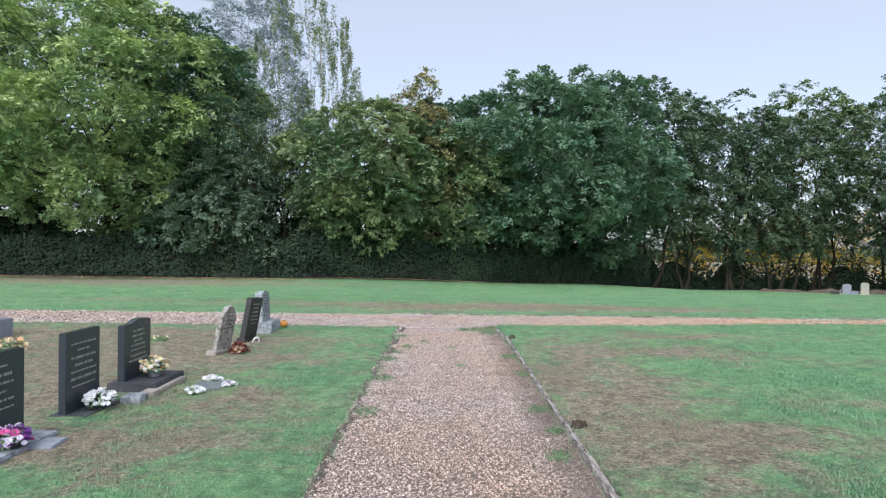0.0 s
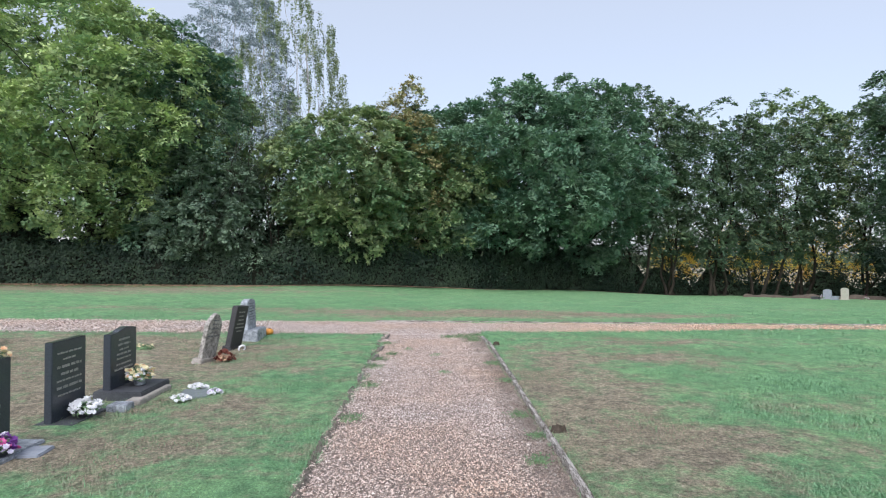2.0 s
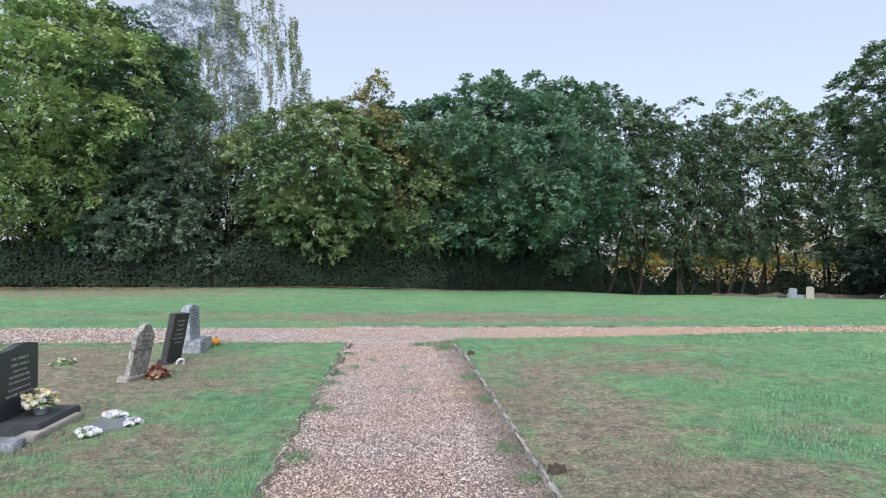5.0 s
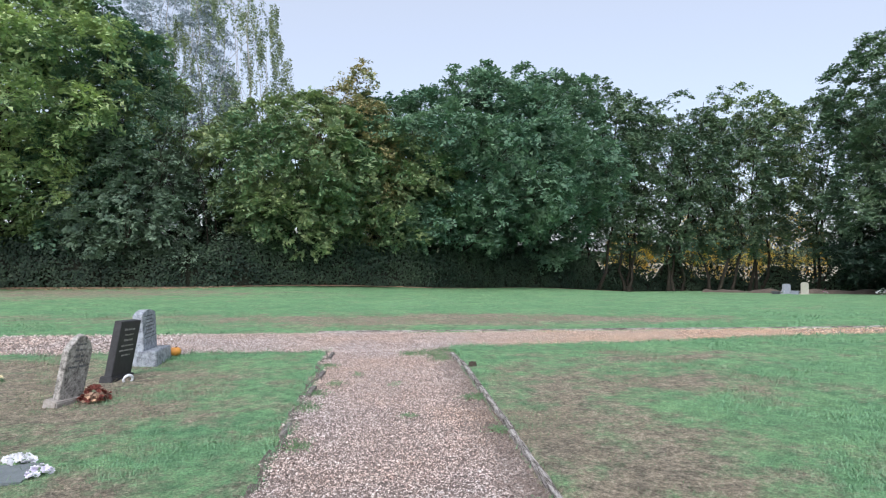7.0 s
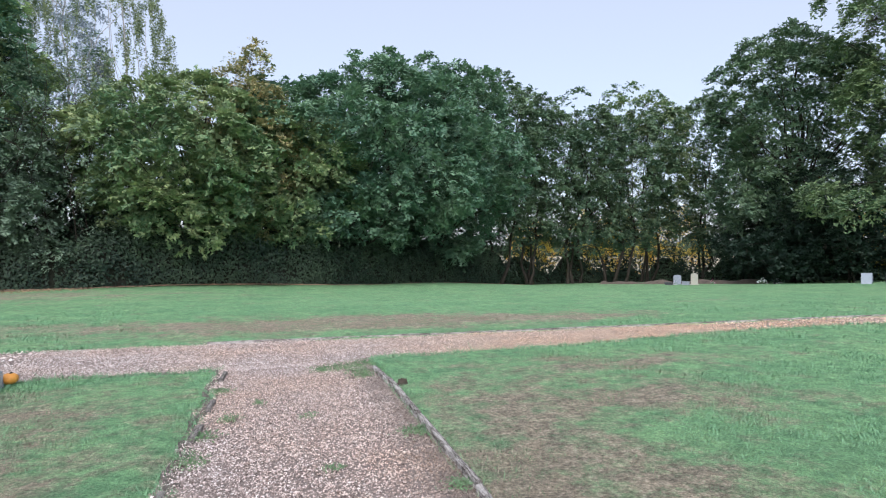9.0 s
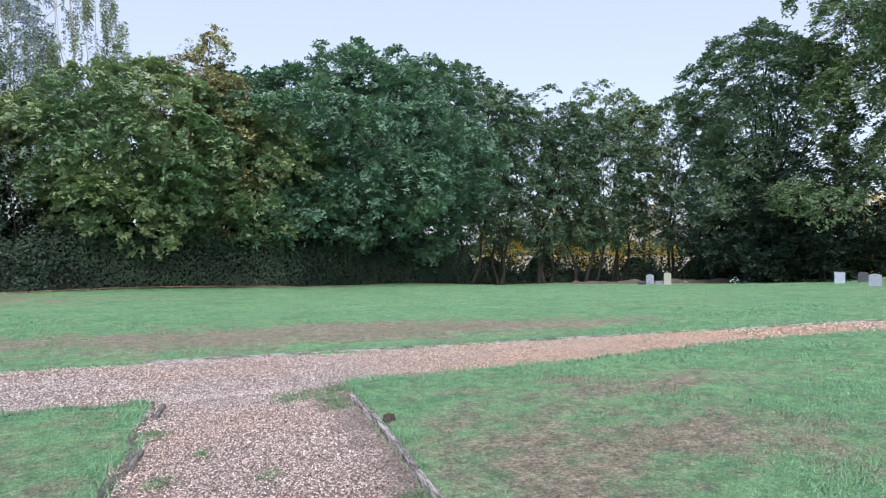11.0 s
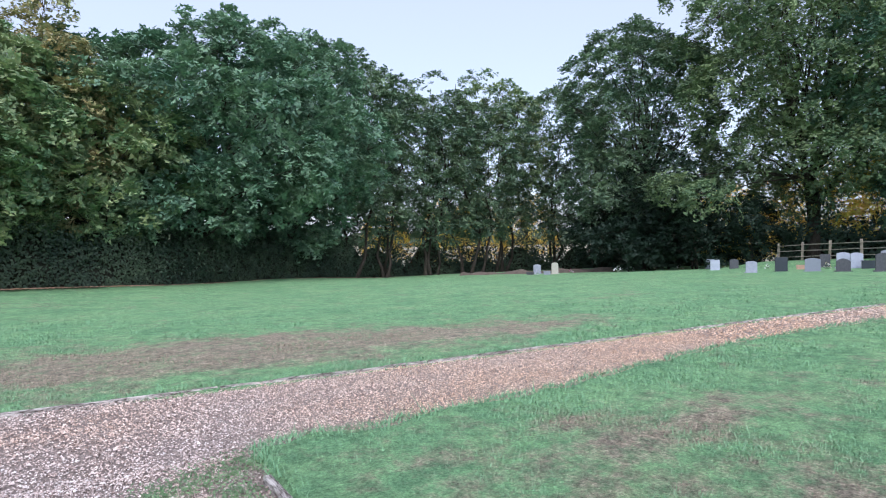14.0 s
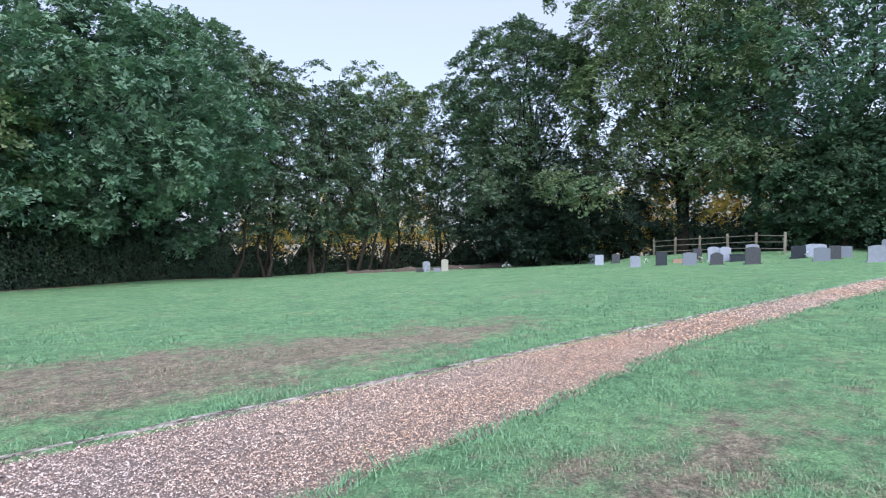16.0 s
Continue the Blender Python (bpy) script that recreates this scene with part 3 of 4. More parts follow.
def blades():
    rng = np.random.RandomState(8)
    n = 3300000
    x, y = rng.uniform(-12, 22, n), rng.uniform(2.4, 26, n)
    away = np.hypot(np.maximum(np.abs(x - 0.4) - 0.6, 0), np.maximum(y - 9, 0))
    keep = rng.uniform(0, 1, n) < (1 - step(18, 26, y)) * (1 - step(13, 22, x)) * (1 - step(7, 12, -x)) / (1 + (away / 5.5) ** 2.2)
    x, y, away = x[keep], y[keep], away[keep]
    h = 0.027 + 0.0004 * away
    ins = inside_path(x, y)
    d = dryness(x, y)
    keep = (ins < 0.03) & (rng.uniform(0, 1, len(x)) < 1 - 0.1 * step(0.3, 0.75, d)) & ~((np.abs(x - 1.10) < 0.035) & (y < 11.5))
    x, y, h, d, ins, away = x[keep], y[keep], h[keep], d[keep], ins[keep], away[keep]
    n = len(x)
    tuft = 0.95 + 0.12 * wave(x, y, 41, 0.9) + 0.1 * wave(x, y, 42, 0.23)
    edge = 1 + 0.6 * np.exp(-(ins / 0.12) ** 2)
    h = h * tuft * edge * rng.lognormal(-0.1, 0.35, n) * (1 - 0.28 * d)
    z = land(x, y) + lift(x, y) - 0.01 - 0.03 * step(-0.02, 0.04, ins)
    a, lean = rng.uniform(0, 6.283, n), rng.uniform(0.4, 1.7, n)
    w = 0.0018 + 0.02 * h + 0.00035 * away
    bx, by = np.cos(a) * w, np.sin(a) * w
    tx, ty = x - np.sin(a) * h * lean, y + np.cos(a) * h * lean
    V = np.stack([np.stack([x - bx, y - by, z], 1), np.stack([x + bx, y + by, z], 1), np.stack([tx, ty, z + h], 1)], 1).reshape(-1, 3)
    F = np.arange(3 * n).reshape(-1, 3)
    tagged(mesh_ob("grass", V, F, M["blades"], attr=np.repeat(d, 3)), "short lawn grass, green with straw-brown patches", "grass", kind="stuff")


blades()


# ---- hedges and trees ----
def hedge(name, label, line, height, depth, leaf, seed, count, size=0.16, ragged=0.05):
    """A clipped hedge along a line: a near-black core that stands in for the shade among its twigs, and a coat of
    leaves.
    """
    rng = np.random.RandomState(seed)
    line = np.asarray(line, float)
    seg = np.linalg.norm(np.diff(line, axis=0), axis=1)
    cum = np.concatenate([[0], np.cumsum(seg)])
    total = cum[-1]

    def at(s):
        i = np.clip(np.searchsorted(cum, s, side="right") - 1, 0, len(seg) - 1)
        k = ((s - cum[i]) / seg[i])[:, None]
        p = line[i] * (1 - k) + line[i + 1] * k
        t = (line[i + 1] - line[i]) / seg[i][:, None]
        return p, np.stack([t[:, 1], -t[:, 0]], 1)

    root = tagged(new(name), label, "hedge")
    k = int(total / 0.5)
    s = np.linspace(0, total, k)
    p, nrm = at(s)
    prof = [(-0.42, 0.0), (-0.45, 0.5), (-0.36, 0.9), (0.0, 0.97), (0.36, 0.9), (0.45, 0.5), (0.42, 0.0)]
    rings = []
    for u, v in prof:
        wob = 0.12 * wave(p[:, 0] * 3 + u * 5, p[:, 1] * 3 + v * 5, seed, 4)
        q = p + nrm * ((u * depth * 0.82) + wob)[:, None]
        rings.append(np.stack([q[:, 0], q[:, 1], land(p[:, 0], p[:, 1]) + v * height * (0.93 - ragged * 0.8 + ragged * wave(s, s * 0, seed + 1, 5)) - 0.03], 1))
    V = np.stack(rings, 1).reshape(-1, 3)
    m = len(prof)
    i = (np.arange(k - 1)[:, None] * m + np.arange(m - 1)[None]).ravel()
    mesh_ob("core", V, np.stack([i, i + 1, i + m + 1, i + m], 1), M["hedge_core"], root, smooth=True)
    s = rng.uniform(0, total, count)
    p, nrm = at(s)
    g = rng.uniform(0, 1, count)
    side = g < 0.72
    u = np.where(side, 0.5 + rng.normal(0, 0.07, count), rng.uniform(-0.5, 0.5, count))
    u = np.where(side & (rng.uniform(0, 1, count) < 0.12), -u, u)
    v = np.where(side, rng.uniform(0.02, 1.0, count), 1.0 + rng.normal(0, 0.045, count))
    ripple = 0.16 * wave(s, v * 3, seed + 3, 2.2) + 0.08 * wave(s, v * 3, seed + 4, 0.7)
    q = p + nrm * (u * depth + ripple * np.sign(u))[:, None]
    z = land(p[:, 0], p[:, 1]) + v * height * (1 + ragged * wave(s, s * 0, seed + 1, 5) + ragged * rng.normal(0, 0.6, count)) + np.where(side, 0, ripple)
    P = np.stack([q[:, 0], q[:, 1], np.maximum(z, land(p[:, 0], p[:, 1]) + 0.05)], 1)
    out = np.stack([nrm[:, 0] * np.where(side, np.sign(u), 0), nrm[:, 1] * np.where(side, np.sign(u), 0), np.where(side, 0.2, 1.0)], 1)
    V, F = leaves(rng, P, out, size, 0.2)
    mesh_ob("foliage", V, F, M[leaf], root)["kind"] = "stuff"
    return root


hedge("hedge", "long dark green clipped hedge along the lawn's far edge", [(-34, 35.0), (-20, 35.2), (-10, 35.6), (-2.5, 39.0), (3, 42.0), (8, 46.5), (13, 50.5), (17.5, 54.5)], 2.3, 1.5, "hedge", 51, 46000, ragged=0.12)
# filler shrubs, their colour holding the deep shade under lime and beech
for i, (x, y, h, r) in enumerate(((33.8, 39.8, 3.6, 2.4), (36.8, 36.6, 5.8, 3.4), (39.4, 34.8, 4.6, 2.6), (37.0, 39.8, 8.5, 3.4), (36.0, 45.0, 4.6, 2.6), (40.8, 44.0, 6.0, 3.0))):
    tree("holly_shrub", "dense evergreen shrub, the big trees' shade painted into its dark leaves", x, y, h, r, "conifer", 150 + i, 0.5, 11000, 0.22, 0.06, 1.1, stems=3, core=0.8, category="shrub", crown_base=0.15)
for i, (x, y, h, r) in enumerate(((41.2, 24.0, 6.8, 2.5), (41.5, 21.5, 7.4, 2.7), (42.3, 19.0, 8.0, 2.8), (43.8, 23.0, 8.4, 2.8), (42.8, 15.8, 7.8, 2.8))):
    tree("conifer_tree", "dense green conifer behind the headstones", x, y, h, r, "conifer_light", 160 + i, 0.4, 20000 - 3000 * i, 0.2, 0.1, 1.2, core=0.6, crown_base=0.1, top=1.4, droop=0.3)

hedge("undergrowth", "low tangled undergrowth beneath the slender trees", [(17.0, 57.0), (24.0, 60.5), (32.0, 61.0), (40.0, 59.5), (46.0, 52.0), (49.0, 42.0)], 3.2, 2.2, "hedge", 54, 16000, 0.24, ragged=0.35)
# two dark belts added as backing, so gaps between the trees read as shade
hedge("undergrowth", "dark undergrowth added to fill the shaded gaps behind the graves", [(43.5, 34.5), (44.2, 27.0), (44.5, 18.0), (44.5, 8.0)], 2.2, 2.0, "dark", 56, 8000, 0.3, ragged=0.3)
hedge("undergrowth", "dark undergrowth added to fill the shaded gaps behind the hedge", [(-36, 40.0), (-20, 40.5), (-9, 41.0), (-1, 45.0), (6, 51.0), (13, 57.0), (18.5, 60.0)], 5.2, 2.5, "dark", 55, 20000, 0.3, ragged=0.25)
MAPLE, OAK = "large maple with yellow-green leaves above the hedge", "broad dense dark green oak over the hedge"
ALDER, GOLD = "slender alder with gaps in its crown", "golden autumn shrub, a low sun's glow painted into its leaves"
tree("maple_tree", MAPLE, -20.2, 36.4, 16.4, 8.0, "maple", 101, 2.2, 125000, 0.25, 0.28, 1.15, crown_base=2.6, top=0.5, core=2.2)
tree("maple_tree", MAPLE, -30.5, 37.4, 13.6, 6.4, "maple", 102, 2.2, 30000, 0.34, 0.30, 1.1, crown_base=2.6, core=1.6)
tree("hornbeam_tree", "dark green narrow tree behind the hedge", -14.9, 36.9, 14.9, 3.3, "oak", 103, 2.0, 36000, 0.22, 0.20, 1.1, crown_base=0.9, top=0.7, core=1.0)
tree("elder_tree", "grey-green elder leaning out over the hedge", -12.9, 36.0, 8.0, 3.1, "sallow", 112, 1.2, 30000, 0.20, 0.10, 1.1, crown_base=0.8, stems=3, core=0.8)
tree("sallow_tree", "thin grey-green sallow with bare stems showing", -10.2, 36.8, 11.4, 3.8, "sallow", 104, 1.6, 13000, 0.15, 0.06, 0.8, stems=4, crown_base=0.8, core=0.0, lobe=0.75)
tree("willow_tree", "tall silvery feathery tree against the sky", -15.0, 47.5, 21.8, 4.6, "silver", 105, 5.0, 92000, 0.135, 0.10, 1.25, bark="birch_bark", core=0.0, stems=4, top=0.9, lobe=0.95)
tree("birch_tree", "tall drooping silver birch against the sky", -10.1, 45.0, 21.8, 4.1, "birch", 106, 4.0, 38000, 0.145, 0.11, 0.6, bark="birch_bark", core=0.0, stems=2, shoots=0.2, lobe=0.8, strand=4.0)
tree("field_maple_tree", "yellowing field maple over the hedge", -5.2, 38.2, 10.8, 4.9, "field_maple", 107, 1.8, 64000, 0.23, 0.18, 1.1, crown_base=1.9, core=2.0)
tree("turning_tree", "small tree with russet tips over the hedge", -1.7, 40.2, 12.3, 2.9, "russet", 108, 2.0, 26000, 0.19, 0.12, 1.0, top=1.3, crown_base=2.5, core=0.5, shoots=0.9)
tree("field_maple_tree", "yellowing field maple over the hedge", 0.0, 41.0, 10.0, 4.3, "field_maple", 109, 1.6, 40000, 0.23, 0.18, 1.1, crown_base=1.9, core=2.0)
tree("oak_tree", OAK, 5.3, 44.8, 14.2, 7.8, "oak", 110, 2.0, 125000, 0.25, 0.34, 1.15, crown_base=2.2, core=1.8)
tree("oak_tree", OAK, 12.4, 50.8, 16.6, 5.9, "oak", 111, 2.2, 80000, 0.265, 0.36, 1.15, crown_base=1.6, core=1.8)
for i, (x, y, h, r, leaf, lab) in enumerate((
        (18.4, 56.0, 18.2, 4.0, "alder", ALDER), (22.8, 57.5, 17.6, 4.2, "alder", ALDER), (27.0, 57.5, 17.8, 4.4, "alder", ALDER), (31.4, 57.0, 17.4, 4.2, "alder", ALDER),
        (35.8, 59.0, 19.0, 4.2, "field_maple", "slender tree with golden leaves at its top"), (40.4, 56.5, 18.0, 4.6, "alder", ALDER), (46.0, 54.0, 18.0, 4.6, "alder", ALDER))):
    tree("alder_tree", lab, x, y, h, r * 1.05, leaf, 120 + i, 3.6, 34000, 0.26, 0.13, 0.95, core=0.3, stems=3, crown_base=2.9, lobe=0.9)
tree("lime_tree", "tall dark green lime beside the headstones", 38.6, 43.5, 19.4, 5.8, "alder", 131, 1.6, 84000, 0.25, 0.36, 1.05, crown_base=1.2, core=0.7)
tree("beech_tree", "very large spreading tree with a forked trunk", 42.6, 32.0, 25.0, 8.3, "cherry", 132, 4.5, 128000, 0.24, 0.34, 1.2, stems=2, core=1.7, top=1.35, spread=0.3, droop=0.5, crown_base=3.2,
     boughs=((-8.2, 1.8, 4.2, 1.6), (-7.4, 0.6, 4.0, 1.4), (-8.4, 3.4, 4.6, 1.7), (-6.5, 3.0, 4.4, 1.6), (-7.6, 5.0, 5.0, 1.7), (-4.0, -5.5, 6.2, 1.7), (-2.5, -7.0, 6.0, 1.8), (-5.0, -4.0, 6.8, 1.6)))
for i, (x, y) in enumerate(((46.5, 22.0), (47.0, 13.0))):
    tree("beech_tree", "large dark tree behind the conifer hedge", x, y, 22.0, 8.6, "oak", 133 + i, 3.0, 62000 - 40000 * i, 0.30 + 0.14 * i, 0.30, 1.1, crown_base=1.2, core=0.5)
for i, (x, y, h, r) in enumerate(((24.5, 62, 6.4, 2.4), (31.0, 61.5, 7.0, 2.8), (35.5, 63, 7.5, 2.8), (41.0, 61, 7.5, 2.8), (44.5, 37.5, 6.0, 2.8), (45.6, 32.2, 6.6, 3.2), (45.0, 28.8, 6.4, 3.0), (47.5, 42, 7.0, 3.4), (43.2, 35.6, 4.5, 2.0))):
    tree("hazel_shrub", GOLD, x, y, h, r, "gold", 140 + i, 0.8, 5000, 0.24, 0.06, 0.8, stems=4, core=0.1, category="shrub", crown_base=0.5)


# ---- far woods ----
def far_woods():
    rng = np.random.RandomState(9)
    V, F = [], []
    ang = np.linspace(radians(-75), radians(95), 300)
    d = 260 + 25 * np.sin(ang * 9)
    h = 6 + 1.2 * wave(ang * 100, ang * 0, 61, 9) + 0.8 * wave(ang * 100, ang * 0, 62, 2)
    x, y = np.sin(ang) * d, np.cos(ang) * d
    z = land(x, y) - 0.2
    V = np.concatenate([np.stack([x, y, z], 1), np.stack([x, y, z + h], 1), np.stack([x * 1.08, y * 1.08, z + h * 0.8], 1)])
    n = len(ang)
    i = np.arange(n - 1)
    F = np.concatenate([np.stack([i, i + 1, i + n + 1, i + n], 1), np.stack([i + n, i + n + 1, i + 2 * n + 1, i + 2 * n], 1)])
    tagged(mesh_ob("backdrop", V, F, M["far_wood"], smooth=True), "low line of distant woodland", "woodland", kind="structure")


far_woods()


# ---- graves beside the path ----
def slab(bm, width, height, thick, shape):
    """An upright slab, its face towards +x and its width along y; shape names the outline of its top."""
    w = width / 2
    if shape == "flat":
        top = [(w, height), (-w, height)]
    elif shape == "ogee":
        top = [(w, height * 0.90)] + [(w * math.cos(a), height * (0.90 + 0.10 * math.sin(a) ** 2.2)) for a in np.linspace(0.35, math.pi - 0.35, 9)] + [(-w, height * 0.90)]
    elif shape == "serpent":       # a low dome off its middle, with a shoulder
        top = [(w, height * 0.965), (w * 0.82, height * 0.975), (w * 0.6, height * 0.992), (w * 0.35, height), (w * 0.1, height * 0.996), (-w * 0.2, height * 0.972), (-w * 0.45, height * 0.945), (-w * 0.7, height * 0.932), (-w, height * 0.93)]
    elif shape == "gothic":
        top = [(w, height * 0.75), (w * 0.74, height * 0.86), (w * 0.36, height * 0.955), (0, height), (-w * 0.36, height * 0.955), (-w * 0.74, height * 0.86), (-w, height * 0.75)]
    else:                          # round
        top = [(w, height * 0.86)] + [(w * math.cos(a), height * (0.86 + 0.14 * math.sin(a))) for a in np.linspace(0.3, math.pi - 0.3, 9)] + [(-w, height * 0.86)]
    outline = [(-w, 0.0), (w, 0.0)] + top
    front = [bm.verts.new((thick / 2, y, z)) for y, z in outline]
    back = [bm.verts.new((-thick / 2, y, z)) for y, z in outline]
    bm.faces.new(front)
    bm.faces.new(back[::-1])
    k = len(outline)
    for i in range(k):
        bm.faces.new((front[(i + 1) % k], front[i], back[i], back[(i + 1) % k]))
    bmesh.ops.recalc_face_normals(bm, faces=bm.faces)
    sharp = [e for e in bm.edges if e.calc_face_angle(0) > 0.9]
    bmesh.ops.bevel(bm, geom=sharp, offset=min(0.006, thick * 0.08), segments=2, affect="EDGES")
    return bm


def headstone(label, x, y, width, height, thick, shape, stone, lettering="", lines=0, plinth=None, lean=0.0, side=0.0, turn=0.0, plinth_mat="", rng_seed=1, base_z=0.0):
    """A memorial: slab, plinth, lines of worn lettering (plain bars) on its face."""
    rng = random.Random(rng_seed)
    root = tagged(new("headstone"), label, "headstone", "headstones")
    z = float(land(x, y)) + base_z
    root.matrix_world = pose(x, y, z, side, lean, turn)
    up = 0.0
    if plinth:
        front, back, wide, up = plinth
        bm = box(bmesh.new(), -back, front, -wide / 2, wide / 2, -0.12, up, 0.012)
        part("plinth", bm, M[plinth_mat or stone], root)
    sl = part("slab", slab(bmesh.new(), width, height, thick, shape), M[stone], root)
    sl.location.z = up - 0.005 if up else -0.06
    if lines:
        zz = up + height * 0.84 if shape != "serpent" else up + height * 0.80
        for i in range(lines):
            if zz < up + height * 0.12:
                break
            w = width * rng.uniform(0.30, 0.74)
            hgt = height * rng.choice((0.026, 0.033, 0.040))
            bm = bmesh.new()
            y0, left = -w / 2, rng.randint(3, 8)
            while y0 < w / 2 - 0.006:                # one narrow bar a letter, gaps between the words
                y1 = y0 + hgt * rng.uniform(0.28, 0.5)
                box(bm, thick / 2 + 0.0005, thick / 2 + 0.0025, y0, y1, zz - hgt * rng.uniform(0.36, 0.5), zz + hgt * rng.uniform(0.3, 0.5))
                left -= 1
                y0 = y1 + hgt * (0.22 if left else 0.75)
                left = left or rng.randint(3, 8)
            words = part("inscription", bm, M[lettering], sl)
            words.location.z, words["kind"] = -sl.location.z, "stuff"
            zz -= height * rng.uniform(0.075, 0.1)
    return root


def flower_head(rng, c, r, petals=7):
    """One bloom: a cupped ring of petals and a heart."""
    V, F = [], []
    tilt = Euler((rng.uniform(-0.7, 0.7), rng.uniform(-0.7, 0.7), rng.uniform(0, 6))).to_matrix()
    for ring, (rad, lift, k) in enumerate(((1.0, 0.15, petals), (0.6, 0.42, petals - 2))):
        for i in range(k):
            a = 6.283 * (i + 0.5 * ring) / k
            da = 3.6 / k
            pts = [(0, 0, 0), (rad * 0.7 * math.cos(a - da), rad * 0.7 * math.sin(a - da), lift), (rad * math.cos(a), rad * math.sin(a), lift + 0.12), (rad * 0.7 * math.cos(a + da), rad * 0.7 * math.sin(a + da), lift)]
            b = len(V)
            V += [tuple(Vector(c) + tilt @ Vector(p) * r) for p in pts]
            F.append((b, b + 1, b + 2, b + 3))
    return V, F


BLOOMS = {}


def bloom_mesh(mname, k):
    """One of four bloom meshes of a colour, shared by the blooms."""
    if (mname, k) not in BLOOMS:
        V, F = flower_head(random.Random(k), (0, 0, 0), 1.0)
        me = bpy.data.meshes.new("bloom")
        me.from_pydata(V, [], F)
        me.materials.append(M[mname])
        BLOOMS[mname, k] = me
    return BLOOMS[mname, k]


def bouquet(label, x, y, z, spread, height, blooms, seed, pot=None, name="flowers", category="flowers", green="weed", leaf_n=160):
    """Blooms over leaves, in a pot where there is one. blooms: material, count, radius."""
    rng = random.Random(seed)
    nr = np.random.RandomState(seed)
    root = tagged(new(name), label, category)
    z0 = float(land(x, y)) + z
    root.location = (x, y, z0)
    base = 0.0
    if pot:
        pr, ph, pm = pot
        base = ph * 0.8
        bm = bmesh.new()
        prof = [(0.0, 0.0), (pr * 0.72, 0.0), (pr * 0.8, ph * 0.1), (pr, ph * 0.85), (pr * 1.06, ph * 0.88), (pr * 1.06, ph), (pr * 0.9, ph), (pr * 0.85, ph * 0.8), (0.0, ph * 0.78)]
        vs = [bm.verts.new((a, 0, b)) for a, b in prof]
        es = [bm.edges.new((vs[i], vs[i + 1])) for i in range(len(vs) - 1)]
        bmesh.ops.spin(bm, geom=vs + es, cent=(0, 0, 0), axis=(0, 0, 1), angle=6.28318, steps=16)
        bmesh.ops.remove_doubles(bm, verts=bm.verts, dist=0.0004)
        bmesh.ops.recalc_face_normals(bm, faces=bm.faces)
        part("pot", bm, M[pm], root, smooth=True)
    d = nr.normal(0, 1, (leaf_n, 3))
    d /= np.linalg.norm(d, axis=1)[:, None]
    d[:, 2] = np.abs(d[:, 2])
    P = d * nr.uniform(0.2, 0.95, (leaf_n, 1)) * [spread, spread, height] + [0, 0, base]
    P[:, 2] = np.maximum(P[:, 2], 0.012)
    V, F = leaves(nr, P, d, 0.055)
    mesh_ob("leaves", V, F, M[green], root)
    for mname, count, r in blooms:
        for i in range(count):
            a, e = rng.uniform(0, 6.283), math.acos(rng.uniform(0.0, 1))
            k = rng.uniform(0.75, 1.05)
            c = (spread * k * math.sin(e) * math.cos(a), spread * k * math.sin(e) * math.sin(a), base + max(0.02, height * k * math.cos(e)))
            ob = new("bloom", bloom_mesh(mname, i % 4))
            ob.parent = root
            ob.matrix_local = Matrix.Translation(c) @ Matrix.Diagonal((*[r * rng.uniform(0.8, 1.2)] * 3, 1))
    return root


headstone("polished black granite headstone with worn lettering", -3.53, 4.86, 0.62, 0.72, 0.10, "flat", "black_granite", "gilt", 6, (0.30, 0.12, 0.78, 0.012), rng_seed=1, plinth_mat="grey_granite")
headstone("polished black granite headstone with a flat top", -3.55, 6.08, 0.57, 0.77, 0.075, "flat", "black_granite", "gilt", 7, (0.26, 0.12, 0.66, 0.012), rng_seed=2, plinth_mat="slate", base_z=-0.03)
headstone("polished black granite headstone with a curved top on a plinth", -3.54, 7.14, 0.60, 0.67, 0.085, "serpent", "black_granite", "gilt", 7, (0.42, 0.12, 0.74, 0.09), rng_seed=3, plinth_mat="slate", base_z=-0.025)
headstone("old leaning headstone covered with pale lichen", -3.31, 9.28, 0.36, 0.68, 0.07, "gothic", "lichen_stone", "dark_letter", 5, (0.08, 0.08, 0.5, 0.02), lean=10, side=-4, turn=-15, rng_seed=4, plinth_mat="concrete")
headstone("leaning dark slate headstone", -3.27, 10.42, 0.48, 0.68, 0.09, "flat", "charcoal", "gilt", 6, (0.08, 0.08, 0.54, 0.03), lean=9, side=-4, turn=-6, rng_seed=5)
headstone("grey granite headstone with an ogee top on a stepped base", -3.30, 11.46, 0.50, 0.56, 0.13, "ogee", "grey_granite", "dark_letter", 7, (0.24, 0.14, 0.60, 0.18), lean=-3, rng_seed=6)
headstone("weathered pale stone memorial on a wide white base", -7.75, 10.3, 0.50, 0.58, 0.12, "gothic", "cream_stone", "", 0, (0.35, 0.2, 0.8, 0.28), rng_seed=7, plinth_mat="pale_stone")


def ground_slab(name, label, x, y, sx, sy, h, material, turn=0.0, category="grave slab", z=-0.02):
    root = tagged(new(name), label, category)
    root.matrix_world = pose(x, y, float(land(x, y)) + z, 0, 0, turn)
    part("slab", box(bmesh.new(), -sx / 2, sx / 2, -sy / 2, sy / 2, -0.06, h, 0.01), M[material], root)
    return root


